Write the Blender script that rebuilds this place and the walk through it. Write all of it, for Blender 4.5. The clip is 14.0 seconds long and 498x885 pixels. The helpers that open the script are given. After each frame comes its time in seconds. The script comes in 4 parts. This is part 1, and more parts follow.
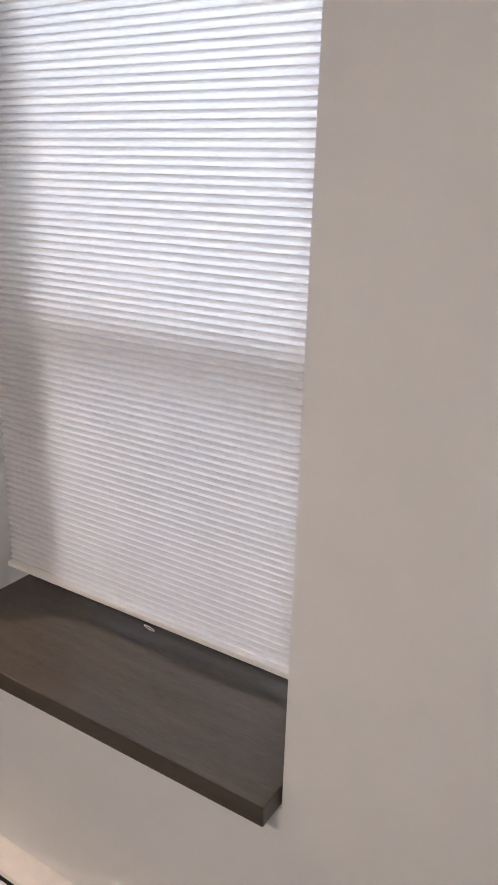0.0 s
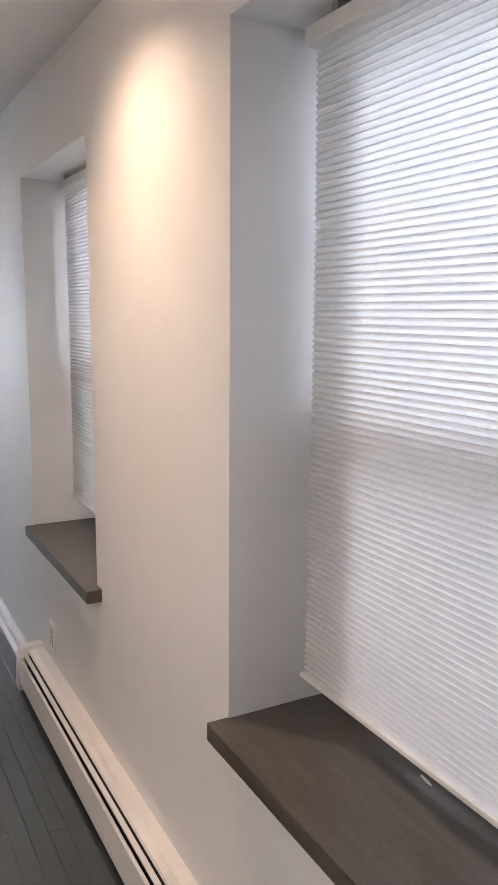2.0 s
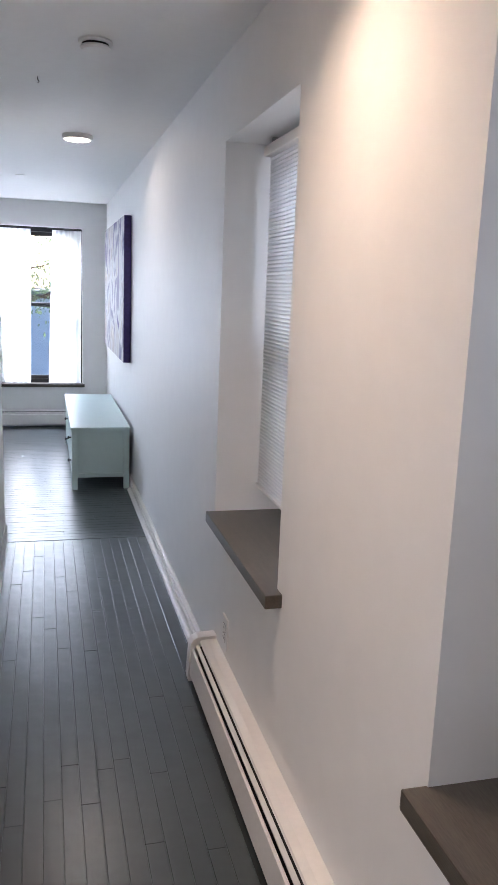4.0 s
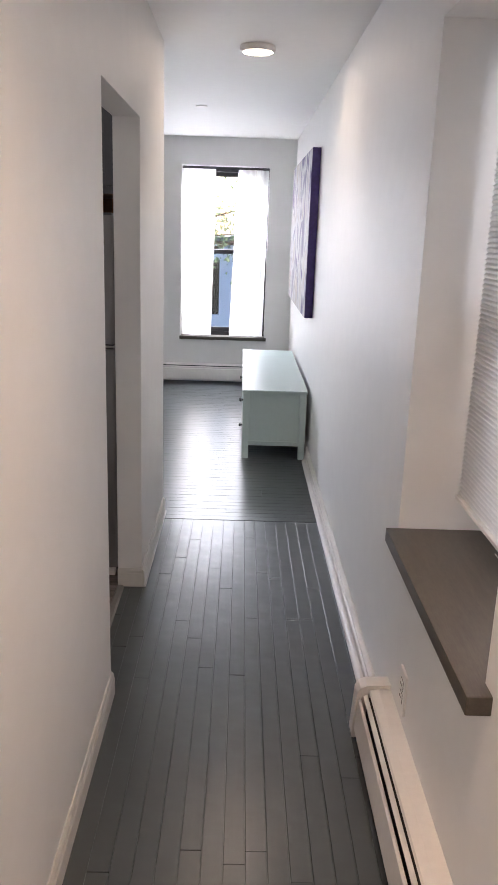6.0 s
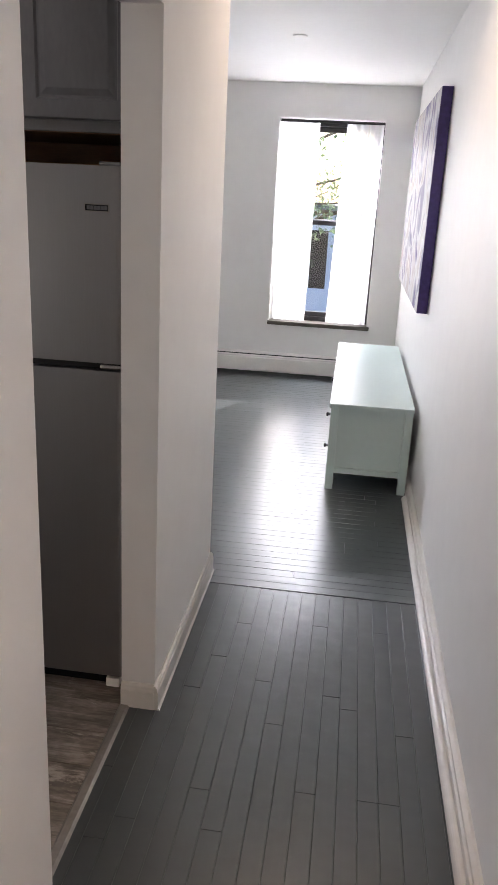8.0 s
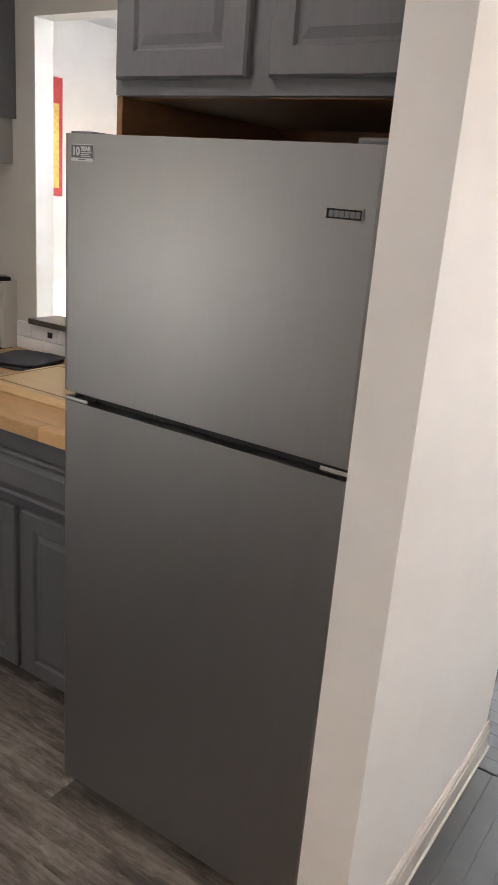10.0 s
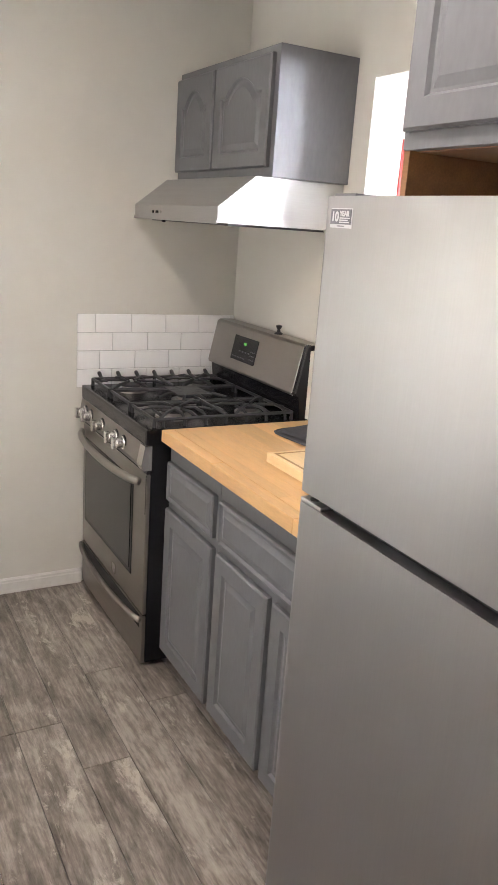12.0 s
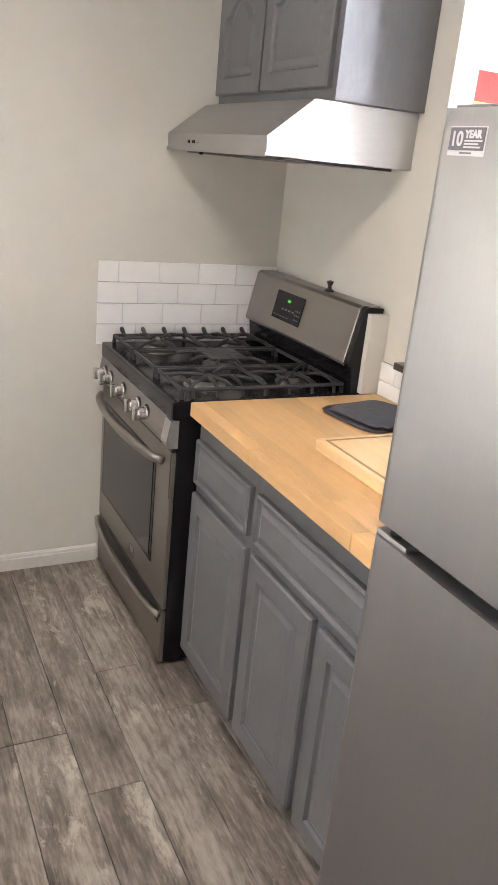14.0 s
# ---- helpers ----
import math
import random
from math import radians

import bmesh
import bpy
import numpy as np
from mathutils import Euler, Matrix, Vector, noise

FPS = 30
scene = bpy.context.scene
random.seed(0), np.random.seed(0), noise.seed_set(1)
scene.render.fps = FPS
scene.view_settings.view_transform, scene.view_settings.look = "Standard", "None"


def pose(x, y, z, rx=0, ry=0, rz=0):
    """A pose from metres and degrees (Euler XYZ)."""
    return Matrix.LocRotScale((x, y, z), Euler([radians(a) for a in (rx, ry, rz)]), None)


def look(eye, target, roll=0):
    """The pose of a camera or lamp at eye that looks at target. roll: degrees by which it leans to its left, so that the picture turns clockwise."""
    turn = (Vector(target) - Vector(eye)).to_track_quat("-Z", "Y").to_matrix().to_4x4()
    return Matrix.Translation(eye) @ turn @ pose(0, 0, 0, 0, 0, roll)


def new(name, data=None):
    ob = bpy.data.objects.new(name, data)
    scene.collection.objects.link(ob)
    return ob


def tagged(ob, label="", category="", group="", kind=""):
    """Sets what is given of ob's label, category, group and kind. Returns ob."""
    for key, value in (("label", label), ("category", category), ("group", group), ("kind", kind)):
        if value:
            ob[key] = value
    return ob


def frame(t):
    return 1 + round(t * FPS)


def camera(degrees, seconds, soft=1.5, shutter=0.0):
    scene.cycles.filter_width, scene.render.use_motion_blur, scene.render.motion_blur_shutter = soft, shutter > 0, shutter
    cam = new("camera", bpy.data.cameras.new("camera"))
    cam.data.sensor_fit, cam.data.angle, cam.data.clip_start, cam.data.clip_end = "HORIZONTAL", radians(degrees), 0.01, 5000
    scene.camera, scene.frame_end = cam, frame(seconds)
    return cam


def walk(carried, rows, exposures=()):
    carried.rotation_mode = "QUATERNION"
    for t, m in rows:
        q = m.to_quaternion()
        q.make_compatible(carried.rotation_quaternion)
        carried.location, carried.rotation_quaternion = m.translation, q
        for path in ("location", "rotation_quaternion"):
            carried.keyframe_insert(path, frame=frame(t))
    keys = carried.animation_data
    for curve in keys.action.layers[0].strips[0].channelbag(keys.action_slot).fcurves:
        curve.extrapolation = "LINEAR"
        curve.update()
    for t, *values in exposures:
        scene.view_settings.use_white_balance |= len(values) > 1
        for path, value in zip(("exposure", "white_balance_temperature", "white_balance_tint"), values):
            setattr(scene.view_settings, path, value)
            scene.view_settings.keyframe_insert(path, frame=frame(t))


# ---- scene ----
cam = camera(35.7, 14.0)
PATH = [
    (0, (-0.924, 0.49, 1.719), (0.674, 1.496, 1.06), 1.6),
    (0.5, (-0.813, 0.473, 1.644), (0.583, 1.811, 1.132), 1.0),
    (1, (-0.784, 0.456, 1.655), (0.458, 1.966, 1.232), 0.7),
    (1.5, (-0.737, 0.445, 1.621), (0.337, 2.099, 1.287), 0.5),
    (2, (-0.742, 0.43, 1.647), (0.195, 2.165, 1.317), 0.4),
    (2.5, (-0.742, 0.429, 1.644), (0.08, 2.222, 1.309), 0.4),
    (3, (-0.732, 0.496, 1.64), (0.008, 2.32, 1.286), 1.4),
    (3.5, (-0.695, 0.621, 1.649), (-0.058, 2.481, 1.284), 2.3),
    (4, (-0.682, 0.732, 1.633), (-0.176, 2.628, 1.246), 2.2),
    (4.2, (-0.67, 0.789, 1.627), (-0.236, 2.699, 1.224), 2.2),
    (6.3, (-0.479, 1.663, 1.619), (-0.487, 3.587, 1.072), 1.9),
    (6.5, (-0.442, 1.795, 1.619), (-0.475, 3.716, 1.063), 1.9),
    (7, (-0.385, 2.071, 1.615), (-0.483, 3.982, 1.036), 2.3),
    (7.2, (-0.39, 2.186, 1.618), (-0.517, 4.093, 1.026), 2.4),
    (9.3, (-0.516, 3.425, 1.584), (-1.134, 5.213, 0.934), 3.8),
    (9.5, (-0.522, 3.487, 1.585), (-1.254, 5.23, 0.935), 3.9),
    (10, (-0.529, 3.647, 1.57), (-1.562, 5.245, 0.955), 4.6),
    (10.5, (-0.564, 3.783, 1.563), (-1.821, 5.222, 0.971), 3.4),
    (11, (-0.645, 3.908, 1.582), (-2.072, 5.199, 1.036), 3.6),
    (11.5, (-0.661, 3.965, 1.588), (-2.238, 5.074, 1.055), 3.9),
    (12, (-0.62, 4.051, 1.595), (-2.302, 4.99, 1.058), 4.1),
    (12.5, (-0.593, 4.135, 1.591), (-2.308, 5.006, 1.042), 3.5),
    (13, (-0.628, 4.194, 1.576), (-2.317, 5.09, 0.988), 3.9),
    (13.5, (-0.791, 4.186, 1.573), (-2.459, 5.088, 0.938), 5.3),
    (14, (-0.995, 4.195, 1.569), (-2.666, 5.065, 0.898), 5.8),
]
walk(cam, [(t, look(eye, target, roll)) for t, eye, target, roll in PATH],
     exposures=[(0.0, 2.1, 6150, 17), (1.5, 2.2, 6200, 17), (3.0, 2.1, 5650, 17), (4.2, 2.1, 5650, 16), (6.5, 2.3, 6450, 20), (9.4, 2.68, 6600, 20), (10.5, 4.2, 6700, 16), (11.5, 4.87, 6650, 17), (14.0, 4.93, 6600, 17)])

# ---- world and lights ----
world = bpy.data.worlds.new("sky")
scene.world = world
world.use_nodes = True
wn = world.node_tree
sky = wn.nodes.new("ShaderNodeTexSky")
sky.sky_type = "NISHITA"
sky.sun_disc = False
SUN_DIR = Vector((-0.44, -0.9, -0.40)).normalized()
sky.sun_elevation = math.asin(-SUN_DIR.z)
sky.sun_rotation = math.atan2(-SUN_DIR.x, -SUN_DIR.y)
wn.links.new(sky.outputs[0], wn.nodes["Background"].inputs[0])
wn.nodes["Background"].inputs[1].default_value = 0.15

sun = new("sun", bpy.data.lights.new("sun", "SUN"))
sun.data.energy, sun.data.angle, sun.data.color = 5.0, radians(0.5), (1.0, 0.95, 0.87)
sun.matrix_world = look((0, 0, 10), Vector((0, 0, 10)) + SUN_DIR)


def window_lamp(name, eye, target, sx, sy, watts, color):
    lamp = new(name, bpy.data.lights.new(name, "AREA"))
    lamp.data.shape, lamp.data.size, lamp.data.size_y = "RECTANGLE", sx, sy
    lamp.data.energy, lamp.data.color = watts, color
    lamp.matrix_world = look(eye, target)
    return lamp


DAY = (0.86, 0.93, 1.0)
window_lamp("daylight_window_1", (1.28, 1.30, 2.28), (-0.8, 1.30, 0.75), 0.80, 1.40, 7.8, DAY)
window_lamp("daylight_window_2", (1.28, 3.20, 2.28), (-0.8, 3.20, 0.75), 0.80, 1.40, 3.5, DAY)
window_lamp("daylight_kitchen", (-2.80, 2.86, 1.20), (-2.80, 5, 1.1), 0.70, 0.95, 0.58, (1.0, 0.97, 0.93))
window_lamp("daylight_living", (-2.85, 10.25, 1.30), (-0.3, 6.0, 0.2), 0.90, 1.60, 10.0, DAY).data.spread = radians(105)
# added narrow beam through the pass-through, brightens cabinet and hood sides
window_lamp("cabinet_side_fill", (-0.78, 10.20, 1.70), (-3.0, 5.4, 1.90), 0.70, 1.00, 6.0, DAY).data.spread = radians(40)
window_lamp("daylight_end_window", (-0.70, 10.95, 3.05), (-0.75, 9.0, 0.9), 1.20, 1.10, 115, DAY)


# ---- materials ----
def mat(name, color, rough=0.5, metal=0.0, spread=0.06, scale=3.0, fine=60.0, bump=0.05, bump_scale=None, stretch=(1, 1, 1),
        rough_spread=0.03, coat=0.0, per_object=0.0, spec=0.5, bump_dist=0.002):
    m = bpy.data.materials.new(name)
    m.use_nodes = True
    nt = m.node_tree
    N, L = nt.nodes, nt.links
    b = N["Principled BSDF"]
    tc = N.new("ShaderNodeTexCoord")
    mp = N.new("ShaderNodeMapping")
    mp.inputs["Scale"].default_value = stretch
    L.new(tc.outputs["Object"], mp.inputs[0])
    n1, n2 = N.new("ShaderNodeTexNoise"), N.new("ShaderNodeTexNoise")
    n1.inputs["Scale"].default_value, n2.inputs["Scale"].default_value = scale, fine
    n1.inputs["Detail"].default_value = n2.inputs["Detail"].default_value = 3
    L.new(mp.outputs[0], n1.inputs["Vector"])
    L.new(mp.outputs[0], n2.inputs["Vector"])
    add = N.new("ShaderNodeMath")
    add.operation = "ADD"
    L.new(n1.outputs[0], add.inputs[0])
    L.new(n2.outputs[0], add.inputs[1])
    last = add
    if per_object:
        oi = N.new("ShaderNodeObjectInfo")
        mul = N.new("ShaderNodeMath")
        mul.operation = "MULTIPLY_ADD"
        mul.inputs[1].default_value = per_object
        L.new(oi.outputs["Random"], mul.inputs[0])
        L.new(add.outputs[0], mul.inputs[2])
        last = mul
    ramp = N.new("ShaderNodeMapRange")
    ramp.inputs["From Min"].default_value, ramp.inputs["From Max"].default_value = 0.6, 1.4 + per_object
    ramp.inputs["To Min"].default_value, ramp.inputs["To Max"].default_value = 1 - spread, 1 + spread
    L.new(last.outputs[0], ramp.inputs["Value"])
    mix = N.new("ShaderNodeVectorMath")
    mix.operation = "SCALE"
    mix.inputs[0].default_value = color
    L.new(ramp.outputs[0], mix.inputs["Scale"])
    L.new(mix.outputs[0], b.inputs["Base Color"])
    rr = N.new("ShaderNodeMapRange")
    rr.inputs["From Min"].default_value, rr.inputs["From Max"].default_value = 0.3, 0.7
    rr.inputs["To Min"].default_value, rr.inputs["To Max"].default_value = max(0.02, rough - rough_spread), rough + rough_spread
    L.new(n1.outputs[0], rr.inputs["Value"])
    L.new(rr.outputs[0], b.inputs["Roughness"])
    b.inputs["Metallic"].default_value = metal
    b.inputs["Specular IOR Level"].default_value = spec
    b.inputs["Coat Weight"].default_value = coat
    if bump:
        bn = N.new("ShaderNodeBump")
        bn.inputs["Strength"].default_value, bn.inputs["Distance"].default_value = bump, bump_dist
        src = n2
        if bump_scale:
            src = N.new("ShaderNodeTexNoise")
            src.inputs["Scale"].default_value = bump_scale
            L.new(mp.outputs[0], src.inputs["Vector"])
        L.new(src.outputs[0], bn.inputs["Height"])
        L.new(bn.outputs[0], b.inputs["Normal"])
    return m


WALL = mat("wall_paint", (0.81, 0.805, 0.79), 0.54, spread=0.025, scale=1.2, fine=9, bump=0.5, bump_scale=2.2, bump_dist=0.006)
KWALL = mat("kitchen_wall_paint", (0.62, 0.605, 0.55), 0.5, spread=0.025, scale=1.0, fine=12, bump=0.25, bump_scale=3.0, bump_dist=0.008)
CEIL = mat("ceiling_paint", (0.83, 0.83, 0.82), 0.6, spread=0.02, scale=1.5, fine=20, bump=0.1)
BASE = mat("baseboard_paint", (0.62, 0.605, 0.57), 0.32, spread=0.06, scale=6, fine=40, bump=0.2, bump_scale=18)
TRIM = mat("trim_paint", (0.76, 0.75, 0.72), 0.35, spread=0.04, scale=6, fine=40, bump=0.15, bump_scale=18)
SILL = mat("sill_stained_wood", (0.086, 0.073, 0.058), 0.31, spread=0.34, scale=5, fine=40, bump=0.10, stretch=(9, 1, 9), rough_spread=0.012)
FLOOR, FLOORX = (mat("floor_black_paint", (0.040, 0.049, 0.051), 0.29, spec=1.0, spread=0.12, scale=2, fine=9, bump=0.7, bump_scale=1.6, bump_dist=0.0040, per_object=0.35, rough_spread=0.012, stretch=st)
                 for st in ((3.0, 4.2, 3), (1.6, 6, 3)))
SUBFLOOR = mat("floor_gap", (0.008, 0.008, 0.008), 0.6, spread=0.1)
HEATER = mat("heater_enamel", (0.78, 0.76, 0.73), 0.33, spread=0.04, scale=5, fine=50, bump=0.06)
# near black; also stands in for the shade inside slots and gaps
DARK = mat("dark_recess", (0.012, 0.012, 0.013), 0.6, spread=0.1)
WPLASTIC = mat("white_plastic", (0.80, 0.79, 0.76), 0.35, spread=0.02, bump=0.02)
MINT = mat("mint_paint", (0.52, 0.63, 0.61), 0.30, spread=0.03, scale=2, fine=30, bump=0.05, rough_spread=0.015)
BLACKM = mat("black_metal", (0.02, 0.02, 0.022), 0.35, spread=0.1)
PURPLE = mat("canvas_edge_paint", (0.045, 0.028, 0.14), 0.55, spread=0.5, scale=4, fine=40, bump=0.2)
STEEL = mat("brushed_steel", (0.42, 0.415, 0.405), 0.48, metal=0.9, spread=0.04, scale=2, fine=14, bump=0.06, stretch=(1, 1, 40), rough_spread=0.05)
FRIDGE = mat("fridge_steel", (0.335, 0.327, 0.330), 0.43, metal=1.0, spread=0.03, scale=2, fine=10, bump=0.05, stretch=(30, 30, 1), rough_spread=0.02)
STOVE = mat("stove_steel", (0.33, 0.31, 0.285), 0.36, metal=1.0, spread=0.05, scale=2, fine=14, bump=0.05, stretch=(1, 1, 40), rough_spread=0.05)
CHROME = mat("chrome", (0.74, 0.73, 0.71), 0.24, metal=1.0, spread=0.03)
BLACKE = mat("black_enamel", (0.010, 0.010, 0.012), 0.22, spread=0.1, bump=0.03, spec=0.3)
IRON = mat("cast_iron", (0.022, 0.022, 0.024), 0.5, spread=0.25, fine=150, bump=0.3)
OVENGLASS = mat("oven_glass", (0.018, 0.018, 0.018), 0.08, spread=0.05, bump=0.0)
CABGREY = mat("cabinet_grey_paint", (0.128, 0.131, 0.139), 0.42, spread=0.10, scale=4, fine=30, bump=0.08, stretch=(3, 3, 1))
CABWOOD = mat("raw_cabinet_wood", (0.22, 0.105, 0.045), 0.5, spread=0.25, scale=4, fine=30, bump=0.1, stretch=(1, 8, 8))
TILE = mat("white_tile", (0.86, 0.86, 0.85), 0.10, spread=0.025, scale=5, fine=12, bump=0.06, bump_scale=12, per_object=0.15)
GROUT = mat("grout", (0.20, 0.20, 0.195), 0.8, spread=0.08)
BLOCK = mat("butcher_block", (0.66, 0.40, 0.180), 0.34, spread=0.24, scale=6, fine=40, bump=0.05, stretch=(1, 9, 9), per_object=0.7)
BOARDW = mat("cutting_board_wood", (0.74, 0.54, 0.30), 0.42, spread=0.12, scale=6, fine=50, bump=0.05, stretch=(1, 12, 12))
CLOTH = mat("dark_cloth", (0.060, 0.062, 0.072), 0.85, spread=0.25, scale=30, fine=300, bump=0.4)
GREENLED = bpy.data.materials.new("green_display")
GREENLED.use_nodes = True
GREENLED.node_tree.nodes["Principled BSDF"].inputs["Emission Color"].default_value = (0.15, 1.0, 0.12, 1)
GREENLED.node_tree.nodes["Principled BSDF"].inputs["Emission Strength"].default_value = 0.018
GREENLED.node_tree.nodes["Principled BSDF"].inputs["Base Color"].default_value = (0.02, 0.1, 0.02, 1)


def lamp_mat(name, color, strength):
    m = bpy.data.materials.new(name)
    m.use_nodes = True
    b = m.node_tree.nodes["Principled BSDF"]
    b.inputs["Base Color"].default_value = (0.9, 0.9, 0.88, 1)
    b.inputs["Emission Color"].default_value = (*color, 1)
    b.inputs["Emission Strength"].default_value = strength
    return m


LAMPWHITE = lamp_mat("lamp_diffuser", (1.0, 0.80, 0.60), 19.0)
LAMPWARM = lamp_mat("warm_lamp_diffuser", (1.0, 0.68, 0.43), 205.0)
FILLKITCHEN = lamp_mat("kitchen_fill_diffuser", (1.0, 0.93, 0.86), 2.1)
FILLROOM = lamp_mat("room_fill_diffuser", (1.0, 0.86, 0.73), 20.0)


def vinyl():
    """Weathered wood print: long streaks along x, pale worn patches and dark grain, shifted from plank to plank."""
    m = bpy.data.materials.new("vinyl_plank")
    m.use_nodes = True
    N, L = m.node_tree.nodes, m.node_tree.links
    b = N["Principled BSDF"]
    tc, oi, sc, add = N.new("ShaderNodeTexCoord"), N.new("ShaderNodeObjectInfo"), N.new("ShaderNodeVectorMath"), N.new("ShaderNodeVectorMath")
    sc.operation = "SCALE"
    sc.inputs[0].default_value = (31.0, 17.0, 5.0)
    L.new(oi.outputs["Random"], sc.inputs["Scale"])
    L.new(tc.outputs["Object"], add.inputs[0])
    L.new(sc.outputs[0], add.inputs[1])

    def noise_at(scale, detail, rough):
        mp, no = N.new("ShaderNodeMapping"), N.new("ShaderNodeTexNoise")
        mp.inputs["Scale"].default_value = scale
        no.inputs["Scale"].default_value, no.inputs["Detail"].default_value, no.inputs["Roughness"].default_value = 1.0, detail, rough
        no.inputs["Distortion"].default_value = 0.4
        L.new(add.outputs[0], mp.inputs[0])
        L.new(mp.outputs[0], no.inputs["Vector"])
        return no.outputs[0]

    def calc(op, a, c):
        n = N.new("ShaderNodeMath")
        n.operation = op
        for k, v in enumerate((a, c)):
            if isinstance(v, float):
                n.inputs[k].default_value = v
            else:
                L.new(v, n.inputs[k])
        return n.outputs[0]
    grain, patch, fleck = noise_at((5, 85, 1), 5, 0.65), noise_at((4.5, 15, 1), 5, 0.68), noise_at((22, 70, 1), 3, 0.6)
    tone = calc("ADD", calc("MULTIPLY", grain, 0.38), calc("MULTIPLY", patch, 0.62))
    tone = calc("ADD", tone, calc("MULTIPLY", calc("SUBTRACT", oi.outputs["Random"], 0.5), 0.065))
    tone = calc("ADD", tone, calc("MULTIPLY", calc("SUBTRACT", fleck, 0.5), 0.26))
    cr = N.new("ShaderNodeValToRGB")
    e = cr.color_ramp.elements
    e[0].position, e[0].color = 0.32, (0.070, 0.058, 0.048, 1)
    e[1].position, e[1].color = 0.74, (0.44, 0.40, 0.35, 1)
    for p, c in ((0.42, (0.135, 0.114, 0.096, 1)), (0.51, (0.215, 0.186, 0.160, 1)), (0.60, (0.330, 0.292, 0.252, 1))):
        e.new(p).color = c
    L.new(tone, cr.inputs[0])
    worn = calc("ADD", noise_at((7, 20, 1), 6, 0.72), calc("MULTIPLY", calc("SUBTRACT", noise_at((2.2, 3.5, 1), 1, 0.5), 0.5), 0.5))
    mr = N.new("ShaderNodeMapRange")
    mr.inputs["From Min"].default_value, mr.inputs["From Max"].default_value, mr.inputs["To Max"].default_value = 0.60, 0.70, 0.8
    L.new(worn, mr.inputs["Value"])
    mx = N.new("ShaderNodeMix")
    mx.data_type = "RGBA"
    mx.inputs["B"].default_value = (0.52, 0.475, 0.41, 1)
    L.new(mr.outputs[0], mx.inputs["Factor"])
    L.new(cr.outputs[0], mx.inputs["A"])
    L.new(mx.outputs["Result"], b.inputs["Base Color"])
    b.inputs["Roughness"].default_value = 0.42
    bp = N.new("ShaderNodeBump")
    bp.inputs["Strength"].default_value, bp.inputs["Distance"].default_value = 0.15, 0.001
    L.new(grain, bp.inputs["Height"])
    L.new(bp.outputs[0], b.inputs["Normal"])
    return m


VINYL = vinyl()


def cloth_mat(name, color, through_share, clear=0.0, fine=250):
    m = bpy.data.materials.new(name)
    m.use_nodes = True
    N, L = m.node_tree.nodes, m.node_tree.links
    N.remove(N["Principled BSDF"])
    out = N["Material Output"]
    tc = N.new("ShaderNodeTexCoord")
    no = N.new("ShaderNodeTexNoise")
    no.inputs["Scale"].default_value, no.inputs["Detail"].default_value = fine, 3
    mp = N.new("ShaderNodeMapping")
    mp.inputs["Scale"].default_value = (1, 0.25, 1)
    L.new(tc.outputs["Object"], mp.inputs[0])
    L.new(mp.outputs[0], no.inputs["Vector"])
    mr = N.new("ShaderNodeMapRange")
    mr.inputs["From Min"].default_value, mr.inputs["From Max"].default_value = 0.3, 0.7
    mr.inputs["To Min"].default_value, mr.inputs["To Max"].default_value = 0.95, 1.03
    L.new(no.outputs[0], mr.inputs["Value"])
    sc = N.new("ShaderNodeVectorMath")
    sc.operation = "SCALE"
    sc.inputs[0].default_value = color
    L.new(mr.outputs[0], sc.inputs["Scale"])
    d, t = N.new("ShaderNodeBsdfDiffuse"), N.new("ShaderNodeBsdfTranslucent")
    L.new(sc.outputs[0], d.inputs[0])
    L.new(sc.outputs[0], t.inputs[0])
    mx = N.new("ShaderNodeMixShader")
    mx.inputs[0].default_value = through_share
    L.new(d.outputs[0], mx.inputs[1])
    L.new(t.outputs[0], mx.inputs[2])
    last = mx
    if clear:
        tr = N.new("ShaderNodeBsdfTransparent")
        last = N.new("ShaderNodeMixShader")
        last.inputs[0].default_value = clear
        L.new(mx.outputs[0], last.inputs[1])
        L.new(tr.outputs[0], last.inputs[2])
    L.new(last.outputs[0], out.inputs[0])
    return m


BLIND = cloth_mat("cellular_fabric", (0.86, 0.85, 0.84), 0.5)
SEAM = cloth_mat("glued_cell_seam", (0.82, 0.81, 0.81), 0.42)
SHEER = cloth_mat("sheer_curtain_fabric", (0.95, 0.95, 0.95), 0.65, clear=0.12)

GLASS = bpy.data.materials.new("window_glass")
GLASS.use_nodes = True
gN, gL = GLASS.node_tree.nodes, GLASS.node_tree.links
gN.remove(gN["Principled BSDF"])
gt, gg, gm, gf = (gN.new("ShaderNodeBsdfTransparent"), gN.new("ShaderNodeBsdfGlossy"), gN.new("ShaderNodeMixShader"), gN.new("ShaderNodeFresnel"))
gg.inputs["Roughness"].default_value = 0.02
gL.new(gf.outputs[0], gm.inputs[0])
gL.new(gt.outputs[0], gm.inputs[1])
gL.new(gg.outputs[0], gm.inputs[2])
gL.new(gm.outputs[0], gN["Material Output"].inputs[0])


# ---- mesh helpers ----
def mesh_of(name, bm, material):
    me = bpy.data.meshes.new(name)
    bmesh.ops.recalc_face_normals(bm, faces=bm.faces)
    bm.to_mesh(me)
    bm.free()
    me.materials.append(material)
    return me


def thing(name, at, label, category, group="", kind=""):
    ob = new(name)
    ob.empty_display_size = 0.05
    ob.location = at
    return tagged(ob, label, category, group, kind)


